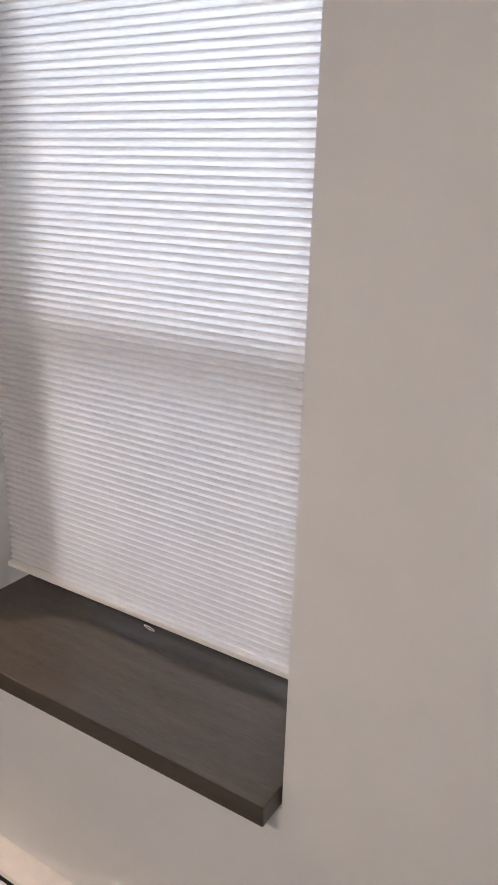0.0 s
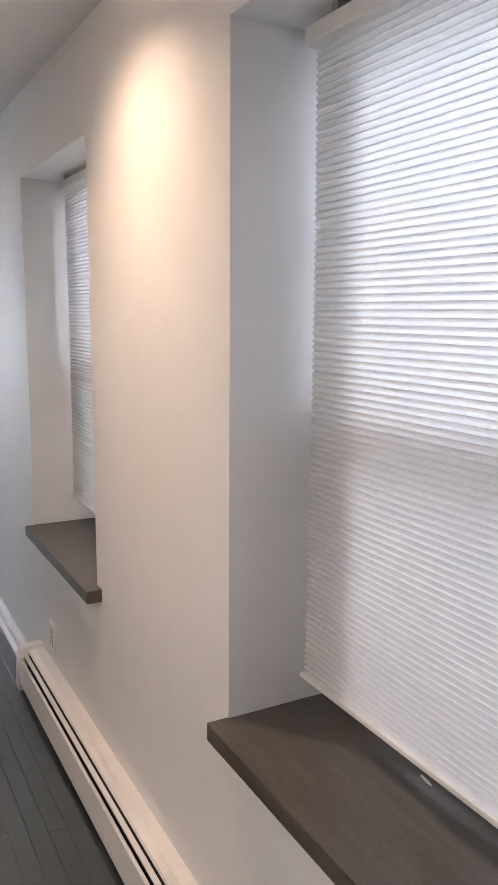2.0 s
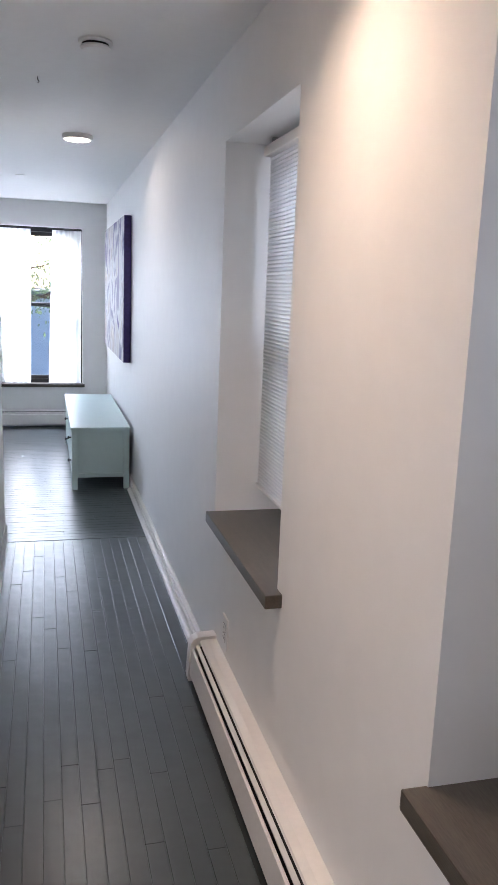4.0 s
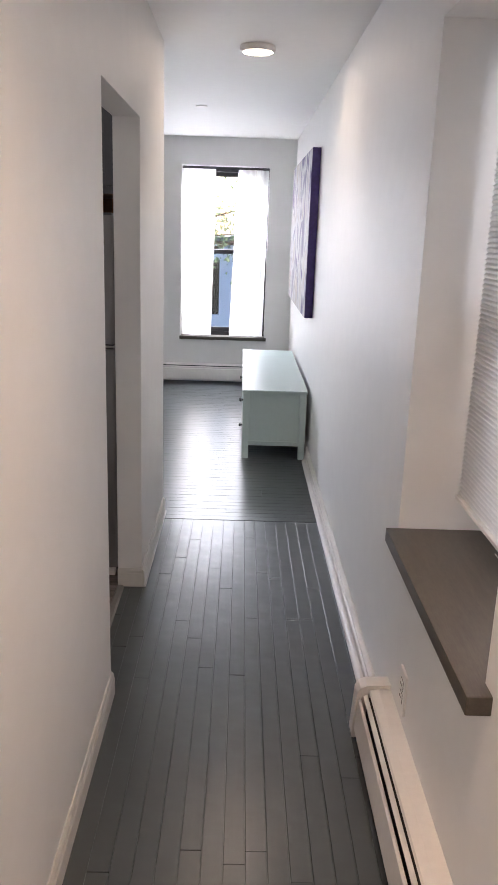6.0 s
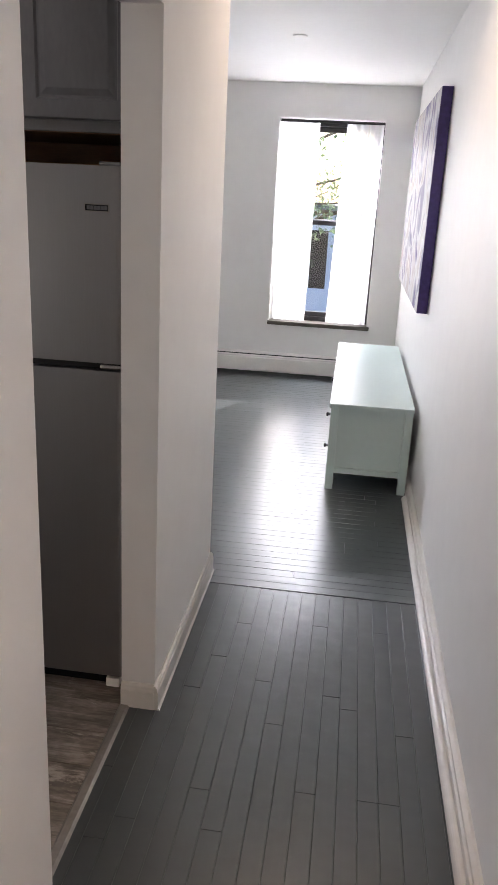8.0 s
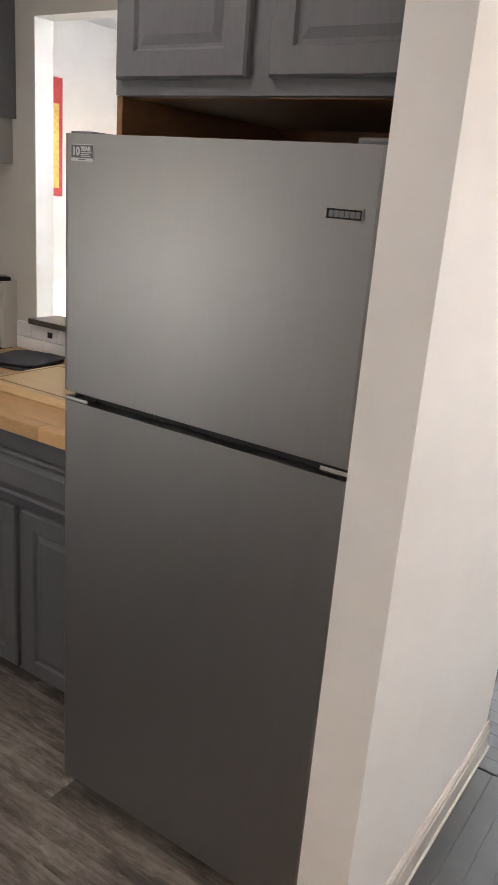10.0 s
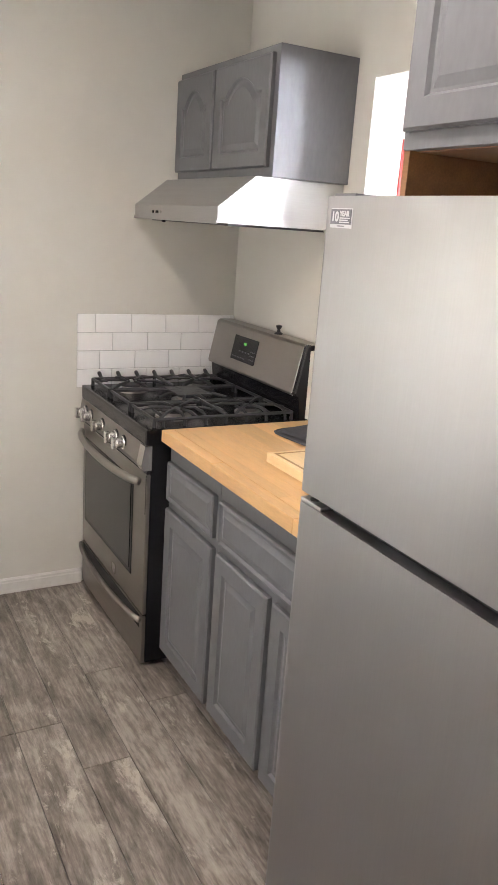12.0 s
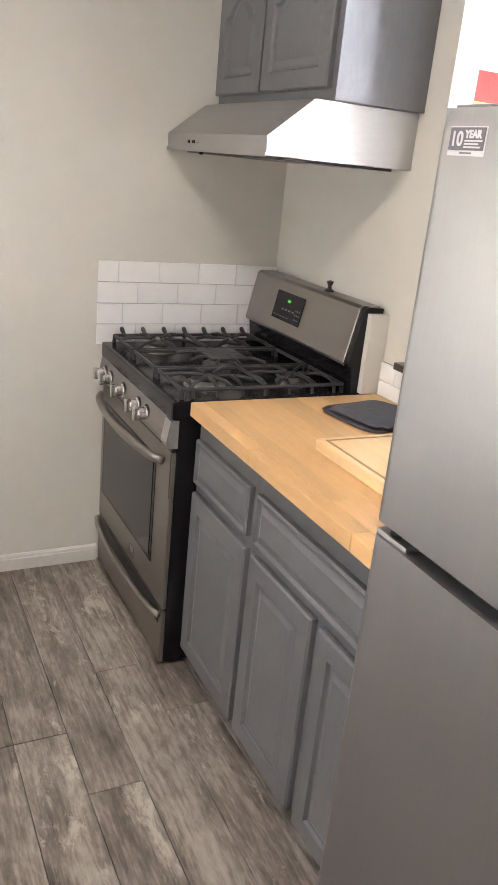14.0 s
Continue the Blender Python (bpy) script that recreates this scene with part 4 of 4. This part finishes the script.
def gas_range():
    x0, x1, yf = XK + 0.006, -2.992, 4.985
    t = thing("gas_range", ((x0 + x1) / 2, 5.3, 0), "stainless steel and black freestanding gas range", "range")
    part("body", box(x0 + 0.002, x1, yf + 0.0145, 5.662, 0.016, 0.880, 0.003), BLACKE, t, "black enamelled sides")
    for xx in (x0 + 0.05, x1 - 0.05):
        for yy in (yf + 0.10, 5.60):
            part("foot", lathe([(0.02, 0.0), (0.02, 0.015), (0.01, 0.018), (0.01, 0.03)], (xx, yy, 0), sides=12), BLACKM, t)
    # cooktop with a raised rim
    part("cooktop", box(x0, x1 + 0.004, yf - 0.010, 5.600, 0.852, 0.908, 0.010), BLACKE, t, "black enamelled cooktop")
    # control panel
    prof = [(yf - 0.012, 0.764), (yf - 0.020, 0.784), (yf - 0.008, 0.8515), (yf + 0.014, 0.8515), (yf + 0.014, 0.764)]
    pan = part("control_panel", extrude(prof, "x", x0 + 0.004, x1 - 0.004), STOVE, t, "slanted stainless control panel")
    part("panel_end", extrude([(a - 0.004 if a < yf else a, b) for a, b in prof], "x", x1 - 0.045, x1 + 0.002), CHROME, pan, "bright moulded panel corner")
    for xx in (-3.672, -3.598, -3.450, -3.285, -3.200):
        part("knob_ring", lathe([(0.029, 0.0), (0.029, -0.004), (0.012, -0.0045)], (xx, yf - 0.0125, 0.808), "y", 20), BLACKE, pan, "black ring behind a knob")
        kb = part("knob", lathe([(0.024, 0.0), (0.024, -0.006), (0.020, -0.009), (0.0185, -0.030), (0.016, -0.034), (0.002, -0.035)], (xx, yf - 0.013, 0.808), "y", 20), CHROME, pan, "stainless burner knob")
        part("grip", box(xx - 0.0095, xx + 0.0095, yf - 0.060, yf - 0.040, 0.787, 0.829, 0.004), CHROME, kb)
    # dark strip painted in for the shade between panel and door
    part("vent_shade", box(x0 + 0.01, x1 - 0.01, yf + 0.002, yf + 0.014, 0.746, 0.764), DARK, t, "dark strip standing in for the shaded vent slot")
    # oven door
    bm = box(x0 + 0.004, x1 - 0.002, yf, yf + 0.014, 0.212, 0.746, 0.005)
    d = part("oven_door", bm, STOVE, t, "stainless steel oven door")
    part("window_surround", box(x0 + 0.040, x1 - 0.130, yf - 0.0025, yf, 0.318, 0.690, 0.002), BLACKE, d, "black window border")
    part("window_pane", box(x0 + 0.060, x1 - 0.150, yf - 0.0045, yf - 0.0025, 0.338, 0.670, 0.001), OVENGLASS, d, "dark oven glass")
    pts = []
    for k in range(21):
        u = k / 20
        pts.append((x0 + 0.030 + (x1 - x0 - 0.075) * u, yf - 0.014 - 0.046 * math.sin(math.pi * u) ** 0.55, 0.712))
    part("handle", tube(pts, 0.013, sides=12, flat=1.15), STOVE, d, "bowed stainless handle", smooth=True)
    part("door_badge", box(-3.335, -3.295, yf - 0.003, yf, 0.240, 0.280, 0.004), CHROME, d, "small square badge")
    vents = bmesh.new()
    for k in range(14):
        box(x1 - 0.0125, x1 - 0.0065, yf - 0.001, yf + 0.0005, 0.60 + k * 0.0105, 0.6065 + k * 0.0105, 0, vents)
    # dark marks on the door, painted as the shade of holes
    part("vent_holes", vents, DARK, d, "row of small dark marks painted as shaded vent holes")
    # drawer with a scooped handle lip
    bm = box(x0 + 0.004, x1 - 0.002, yf, yf + 0.014, 0.014, 0.204, 0.005)
    dr = part("storage_drawer", bm, STOVE, t, "stainless steel warming drawer")
    pts = [(x0 + 0.012 + (x1 - x0 - 0.024) * k / 20, yf - 0.008 - 0.030 * math.sin(math.pi * k / 20) ** 0.6, 0.190 - 0.004 * math.sin(math.pi * k / 20)) for k in range(21)]
    # flat dark sheet on the drawer, the lip's shade put in as colour
    part("drawer_shade", box(x0 + 0.020, x1 - 0.030, yf - 0.0015, yf, 0.150, 0.200), DARK, dr, "flat dark sheet standing in for the shade under the drawer lip")
    part("drawer_lip", tube(pts, 0.010, sides=10, flat=1.2), STOVE, dr, "bowed drawer handle lip", smooth=True)
    # dark filler that paints the shade between door and drawer
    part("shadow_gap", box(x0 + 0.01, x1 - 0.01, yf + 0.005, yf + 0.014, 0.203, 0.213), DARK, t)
    # back guard
    prof = [(5.585, 0.905), (5.572, 1.005), (5.600, 1.005), (5.664, 1.00), (5.664, 0.905)]
    part("riser", extrude(prof, "x", x0 + 0.004, x1), BLACKE, t, "black enamelled riser")
    prof = [(5.558, 1.000), (5.556, 1.010), (5.592, 1.182), (5.604, 1.190), (5.664, 1.190), (5.664, 1.000)]
    bg = part("backguard", extrude(prof, "x", x0 + 0.004, x1 - 0.022), STOVE, t, "slanted stainless control backguard")
    part("backguard_end", extrude([(a + 0.004, b) for a, b in prof[:4]] + [(5.664, 1.186), (5.664, 1.0)], "x", x1 - 0.0225, x1), BLACKE, t, "black end cap")
    part("edge_trim", extrude([(a - 0.0015, b) for a, b in prof[:3]] + [(5.6045, 1.1915), (5.625, 1.1915), (5.60, 1.175), (5.567, 1.001)], "x", x1 - 0.0275, x1 - 0.0205), CHROME, t, "bright bent steel edge")
    m = Matrix.Translation((0, 5.556, 1.010)) @ Matrix.Rotation(-math.atan2(0.036, 0.172), 4, "X")

    def on_face(xa, xb, za, zb, d0, d1):
        b2 = box(xa, xb, -d1, -d0, za, zb, 0.0)
        bmesh.ops.transform(b2, matrix=m, verts=b2.verts)
        return b2
    part("display", on_face(-3.545, -3.340, 0.040, 0.142, -0.001, 0.0025), BLACKE, bg, "black touch display")
    part("clock_digits", on_face(-3.455, -3.432, 0.109, 0.119, 0.0025, 0.0032), GREENLED, bg, "glowing green clock digits")
    bars = bmesh.new()
    for k in range(4):
        merge(bars, on_face(-3.485 + k * 0.026, -3.470 + k * 0.026, 0.078, 0.084, 0.0025, 0.0030))
    for k in range(3):
        for j in range(3):
            merge(bars, on_face(-3.385 + k * 0.013, -3.378 + k * 0.013, 0.056 + j * 0.016, 0.061 + j * 0.016, 0.0025, 0.0030))
    for k in range(5):
        merge(bars, on_face(-3.535 + k * 0.024, -3.520 + k * 0.024, 0.052, 0.056, 0.0025, 0.0030))
    part("touch_marks", bars, CABGREY, bg, "grey touch key marks")
    # burners
    for bx, by, r in ((-3.60, 5.14, 0.040), (-3.60, 5.45, 0.032), (-3.375, 5.295, 0.045), (-3.15, 5.14, 0.046), (-3.15, 5.45, 0.032)):
        bu = part("burner", lathe([(r + 0.022, 0.0), (r + 0.020, 0.008), (r, 0.010), (r * 0.95, 0.022), (0.004, 0.022)], (bx, by, 0.908), sides=20), STOVE, t, "round gas burner")
        part("burner_cap", lathe([(r, 0.0), (r, 0.006), (r * 0.85, 0.009), (0.003, 0.010)], (bx, by, 0.930), sides=20), IRON, bu, "black burner cap")
    # cast-iron grates in three sections
    zt = 0.948
    w = (x1 - x0 - 0.03) / 3
    for k in range(3):
        a, b = x0 + 0.015 + k * w + 0.003, x0 + 0.015 + (k + 1) * w - 0.003
        g = bmesh.new()
        c = (a + b) / 2
        r = 0.0062
        ya, yb = yf + 0.030, 5.565
        tube([(a + 0.01, ya, zt - 0.012), (b - 0.01, ya, zt - 0.012)], r, g, 6)
        tube([(a + 0.01, yb, zt - 0.012), (b - 0.01, yb, zt - 0.012)], r, g, 6)
        for xx in (a + 0.008, b - 0.008):
            tube([(xx, ya, zt - 0.012), (xx, yb, zt - 0.012)], r, g, 6)
        tube([(a + 0.008, (ya + yb) / 2, zt - 0.006), (b - 0.008, (ya + yb) / 2, zt - 0.006)], r, g, 6)
        for yc in ((ya + yb) / 2 - 0.145, (ya + yb) / 2 + 0.145) if k != 1 else ((ya + yb) / 2,):
            for q in range(8 if k == 1 else 6):
                an = q * math.tau / (8 if k == 1 else 6) + 0.26
                ex, ey = math.cos(an), math.sin(an)
                far = min((c - a - 0.008) / max(abs(ex), 1e-3), 0.135 / max(abs(ey), 1e-3), 0.21)
                p0 = Vector((c + 0.022 * ex, yc + 0.022 * ey, zt))
                p1 = Vector((c + far * 0.7 * ex, yc + far * 0.7 * ey, zt))
                p2 = Vector((c + far * ex, yc + far * ey, zt - 0.010))
                tube([p0, p1, p2], [r * 0.8, r, r], g, 6)
        for yy in (ya, yb, (ya + yb) / 2):
            for xx in (a + 0.010, b - 0.010):
                tube([(xx, yy, 0.908), (xx, yy, zt - 0.008)], [r * 1.3, r], g, 6)
        for q in range(7):
            yy = ya + 0.03 + q * (yb - ya - 0.06) / 6
            if k == 0:
                tube([(a + 0.10, yy, zt - 0.004), (a + 0.03, yy, zt - 0.002), (a + 0.006, yy, zt + 0.006), (a - 0.004, yy, zt + 0.012)], [r * 0.8, r, r * 1.5, r * 1.2], g, 6)
            elif k == 2:
                tube([(b - 0.10, yy, zt), (b - 0.035, yy, zt), (b - 0.010, yy, zt - 0.012), (b - 0.004, yy, 0.909)], [r * 0.8, r, r, r], g, 6)
        part("grate", g, IRON, t, "black cast-iron grate")
    part("griddle", box(-3.455, -3.300, 5.225, 5.365, zt - 0.004, zt + 0.004, 0.003), IRON, t, "small flat centre grate plate")
    return t


gas_range()
t = thing("bottle_stopper", (-3.275, 5.632, 1.19), "small black stopper standing on the range backguard", "stopper")
part("stopper", lathe([(0.017, 0.0), (0.017, 0.004), (0.008, 0.009), (0.006, 0.018), (0.011, 0.027), (0.013, 0.034), (0.004, 0.037)], (-3.275, 5.632, 1.1905), sides=16), BLACKM, t, smooth=False)
t = thing("filler_strip", (-2.985, 5.66, 0.915), "narrow cream painted filler board beside the range", "filler board")
part("board", box(-2.990, -2.968, 5.605, YB0, 0.9155, 1.172, 0.003), KWALL, t)

# tiles on the two walls
tile_v = thing("tile_splash", (XK, 5.3, 1.0), "white glazed subway tiles in running bond behind the range", "backsplash", kind="structure")
part("grout_bed", box(XK + 0.0005, XK + 0.004, 4.955, YB0, 0.895, 1.203), GROUT, tile_v, "pale grey grout")
tw, th = 0.1545, 0.0758
for row in range(4):
    z1 = 1.204 - row * (th + 0.0015)
    y = 4.954
    first = (0.075, 0.150, 0.095, 0.148)[row]
    k = 0
    while y < YB0 - 0.012:
        wd = first if k == 0 else tw
        e = min(y + wd, YB0 - 0.002)
        part("tile", box(XK + 0.002, XK + 0.0095, y, e, z1 - th, z1, 0.0016, None, 1), TILE, tile_v)
        y = e + 0.0015
        k += 1
tile_b = thing("tile_splash", (-2.4, YB0, 0.97), "low white glazed subway tiles behind the worktop", "backsplash", kind="structure")
part("grout_bed", box(-2.965, -1.80, YB0 - 0.004, YB0 - 0.0005, 0.916, 1.024), GROUT, tile_b, "pale grey grout")
for row, (za, zb) in enumerate(((0.9165, 0.964), (0.9655, 1.0235))):
    x = -2.965
    k = 0
    while x < -1.82:
        e = min(x + (tw * (0.5 if row and k == 0 else 1)), -1.801)
        part("tile", box(x, e, YB0 - 0.0095, YB0 - 0.002, za, zb, 0.0016, None, 1), TILE, tile_b)
        x = e + 0.0015
        k += 1
t = thing("wall_hook", (-2.79, YB0, 1.0), "small black hook stuck on the tiles", "hook")
part("plate", box(-2.782, -2.760, YB0 - 0.016, YB0 - 0.0095, 0.982, 1.004, 0.003), BLACKM, t)

# ---- outside ----
# unseen wall, added to close off the sky beyond the side windows
single("neighbour_wall", wall_mesh("x", 3.6, 3.9, -8, YFAR - 0.4, -3.0, 8.0), mat("outer_wall_render", (0.42, 0.40, 0.38), 0.9, spread=0.15, scale=1), "unseen tall plain rendered wall added outside the side windows", "wall", "structure")
single("ground", box(-60, 60, YFAR + 0.35, 160, -3.2, -3.0), mat("yard_ground", (0.10, 0.10, 0.08), 0.9, spread=0.3, scale=0.5, fine=6), "paved yard below the window", "ground", "structure")


def leafy_tree(x, y, zb, h, crown, seed):
    rng = random.Random(seed)
    t = thing("tree", (x, y, zb), "leafy green tree standing outside the window", "tree")
    bark = bpy.data.materials.get("bark") or mat("bark", (0.09, 0.065, 0.045), 0.9, spread=0.3, bump=0.5)
    leaf = bpy.data.materials.get("leaf") or cloth_mat("leaf", (0.10, 0.14, 0.085), 0.55, fine=3)
    tr = tube([(x, y, zb), (x + 0.1, y, zb + h * 0.35), (x - 0.05, y + 0.1, zb + h * 0.7), (x, y, zb + h * 0.95)], [0.2, 0.15, 0.09, 0.03], sides=10)
    part("trunk", tr, bark, t, smooth=True)
    limbs, lv = bmesh.new(), bmesh.new()
    for k in range(26):
        a = rng.uniform(0, math.tau)
        z0 = zb + h * rng.uniform(0.35, 0.85)
        p0 = Vector((x, y, z0))
        p2 = p0 + Vector((math.cos(a), math.sin(a), rng.uniform(0.1, 0.8))) * crown * rng.uniform(0.5, 1.0)
        p1 = (p0 + p2) / 2 + Vector((0, 0, 0.2))
        tube([p0, p1, p2], [0.06, 0.035, 0.01], limbs, 6)
        for q in range(190):
            c = p1.lerp(p2, rng.uniform(0, 1.15)) + Vector([rng.gauss(0, 0.28) for _ in range(3)])
            s = rng.uniform(0.03, 0.06)
            m = Matrix.Translation(c) @ Euler([rng.uniform(0, 6.3) for _ in range(3)]).to_matrix().to_4x4()
            lv.faces.new([lv.verts.new(m @ Vector(v)) for v in ((-s, 0, 0), (0, -s * 0.45, 0.01), (s, 0, 0), (0, s * 0.45, 0.01))])
    part("limbs", limbs, bark, t)
    part("crown", lv, leaf, t, "crown of many small green leaves")


leafy_tree(-2.0, 14.8, -3.0, 8.2, 2.2, 3)
leafy_tree(-2.4, 21.5, -3.0, 10.5, 3.2, 5)
t = thing("house", (-2, 26, -3), "far grey-blue rendered house behind the trees", "house")
part("wall", wall_mesh("y", 25.0, 25.3, -12, 8, -3.0, 1.25, [(-10 + 2.6 * k, -9 + 2.6 * k, -0.9, 0.7) for k in range(7)]), mat("grey_blue_render", (0.36, 0.40, 0.48), 0.85, spread=0.1, scale=1), t)
part("roof", extrude([(24.8, 1.25), (24.8, 1.38), (29.0, 1.42), (29.0, 1.25)], "x", -12.3, 8.3), mat("slate", (0.08, 0.085, 0.10), 0.7, spread=0.2), t)
for k in range(7):
    wi = part("window", box(-10 + 2.6 * k, -9 + 2.6 * k, 25.08, 25.12, -0.9, 0.7), OVENGLASS, t)
    part("frame", box(-9.53 + 2.6 * k, -9.47 + 2.6 * k, 25.04, 25.08, -0.9, 0.7), TRIM, wi)

# ---- floors, laid plank by plank ----
def plank_mesh(nm, lx, ly, bev, material, h=0.012):
    return mesh_of(nm, box(-lx / 2, lx / 2, -ly / 2, ly / 2, -h, 0, bev, None, 1), material)


def lay(parent, along, x0, x1, y0, y1, w, lengths, material, seed, gap, bev, wobble=0.0006):
    """Lays boards of width w along 'x' or 'y' over a field, with staggered joints; alike boards share a mesh."""
    rng = random.Random(seed)
    cache = {}
    u0, u1, v0, v1 = (x0, x1, y0, y1) if along == "x" else (y0, y1, x0, x1)
    n = max(1, round((v1 - v0) / w))
    wv = (v1 - v0) / n
    for k in range(n):
        u = u0
        first = True
        while u < u1 - 1e-4:
            ln = rng.choice(lengths) * (rng.choice((0.35, 0.6, 0.8, 1.0)) if first else 1)
            first = False
            e = min(u1, u + ln)
            if u1 - e < 0.15:
                e = u1
            key = round(e - u, 3)
            if key not in cache:
                a, b = (e - u - gap, wv - gap)
                cache[key] = plank_mesh("plank", *((a, b) if along == "x" else (b, a)), bev, material)
            ob = new("plank", cache[key])
            ob.parent = parent
            c, v = (u + e) / 2, v0 + (k + 0.5) * wv
            loc = (c, v) if along == "x" else (v, c)
            ob.location = (loc[0], loc[1], -rng.uniform(0, wobble))
            tilt = rng.uniform(-1, 1) * wobble * 2.5, rng.uniform(-1, 1) * wobble * 0.4
            ob.rotation_euler = (*(tilt if along == "x" else tilt[::-1]), 0)
            u = e


def floor(name, x0, x1, y0, y1, label):
    ob = single(name, box(x0, x1, y0, y1, -0.12, -0.0115), SUBFLOOR, label, "floor", "structure")
    return ob


f = floor("floor_corridor", -3.1, 0.0, -2.6, YB1 - 0.10, "black painted wooden floorboards, glossy and uneven")
lay(f, "y", XL1 - 0.11, 0.0, -2.6, 5.655, 0.0602, (0.9, 1.3, 1.8, 2.2), FLOOR, 11, 0.0004, 0.0011, 0.0010)
lay(f, "y", -3.1, XL1 - 0.11, -2.6, 2.3, 0.0602, (1.4, 2.1), FLOOR, 12, 0.0004, 0.0011, 0.0010)
f = floor("floor_living", XLIV, 0.0, YB1 - 0.10, YFAR, "black painted wooden floorboards, glossy")
lay(f, "x", XLIV, 0.0, 5.662, YFAR, 0.0602, (1.4, 1.9, 2.4), FLOORX, 13, 0.0004, 0.0011, 0.0007)
f = floor("floor_kitchen", XK, XL0, YN, YB0, "grey-brown weathered wood-look vinyl planks")
lay(f, "x", XK, XL0 + 0.006, YN, YB0, 0.1525, (1.22,), VINYL, 21, 0.0018, 0.0012, 0.0001)
single("threshold", extrude([(XL0 - 0.005, 0.0), (XL0 + 0.002, 0.007), (XL0 + 0.022, 0.007), (XL0 + 0.030, 0.0)], "y", OPEN[0], OPEN[1] - 0.014), mat("threshold_metal", (0.35, 0.33, 0.30), 0.4, metal=0.7, spread=0.15), "worn metal threshold strip between the floors", "threshold", "structure")
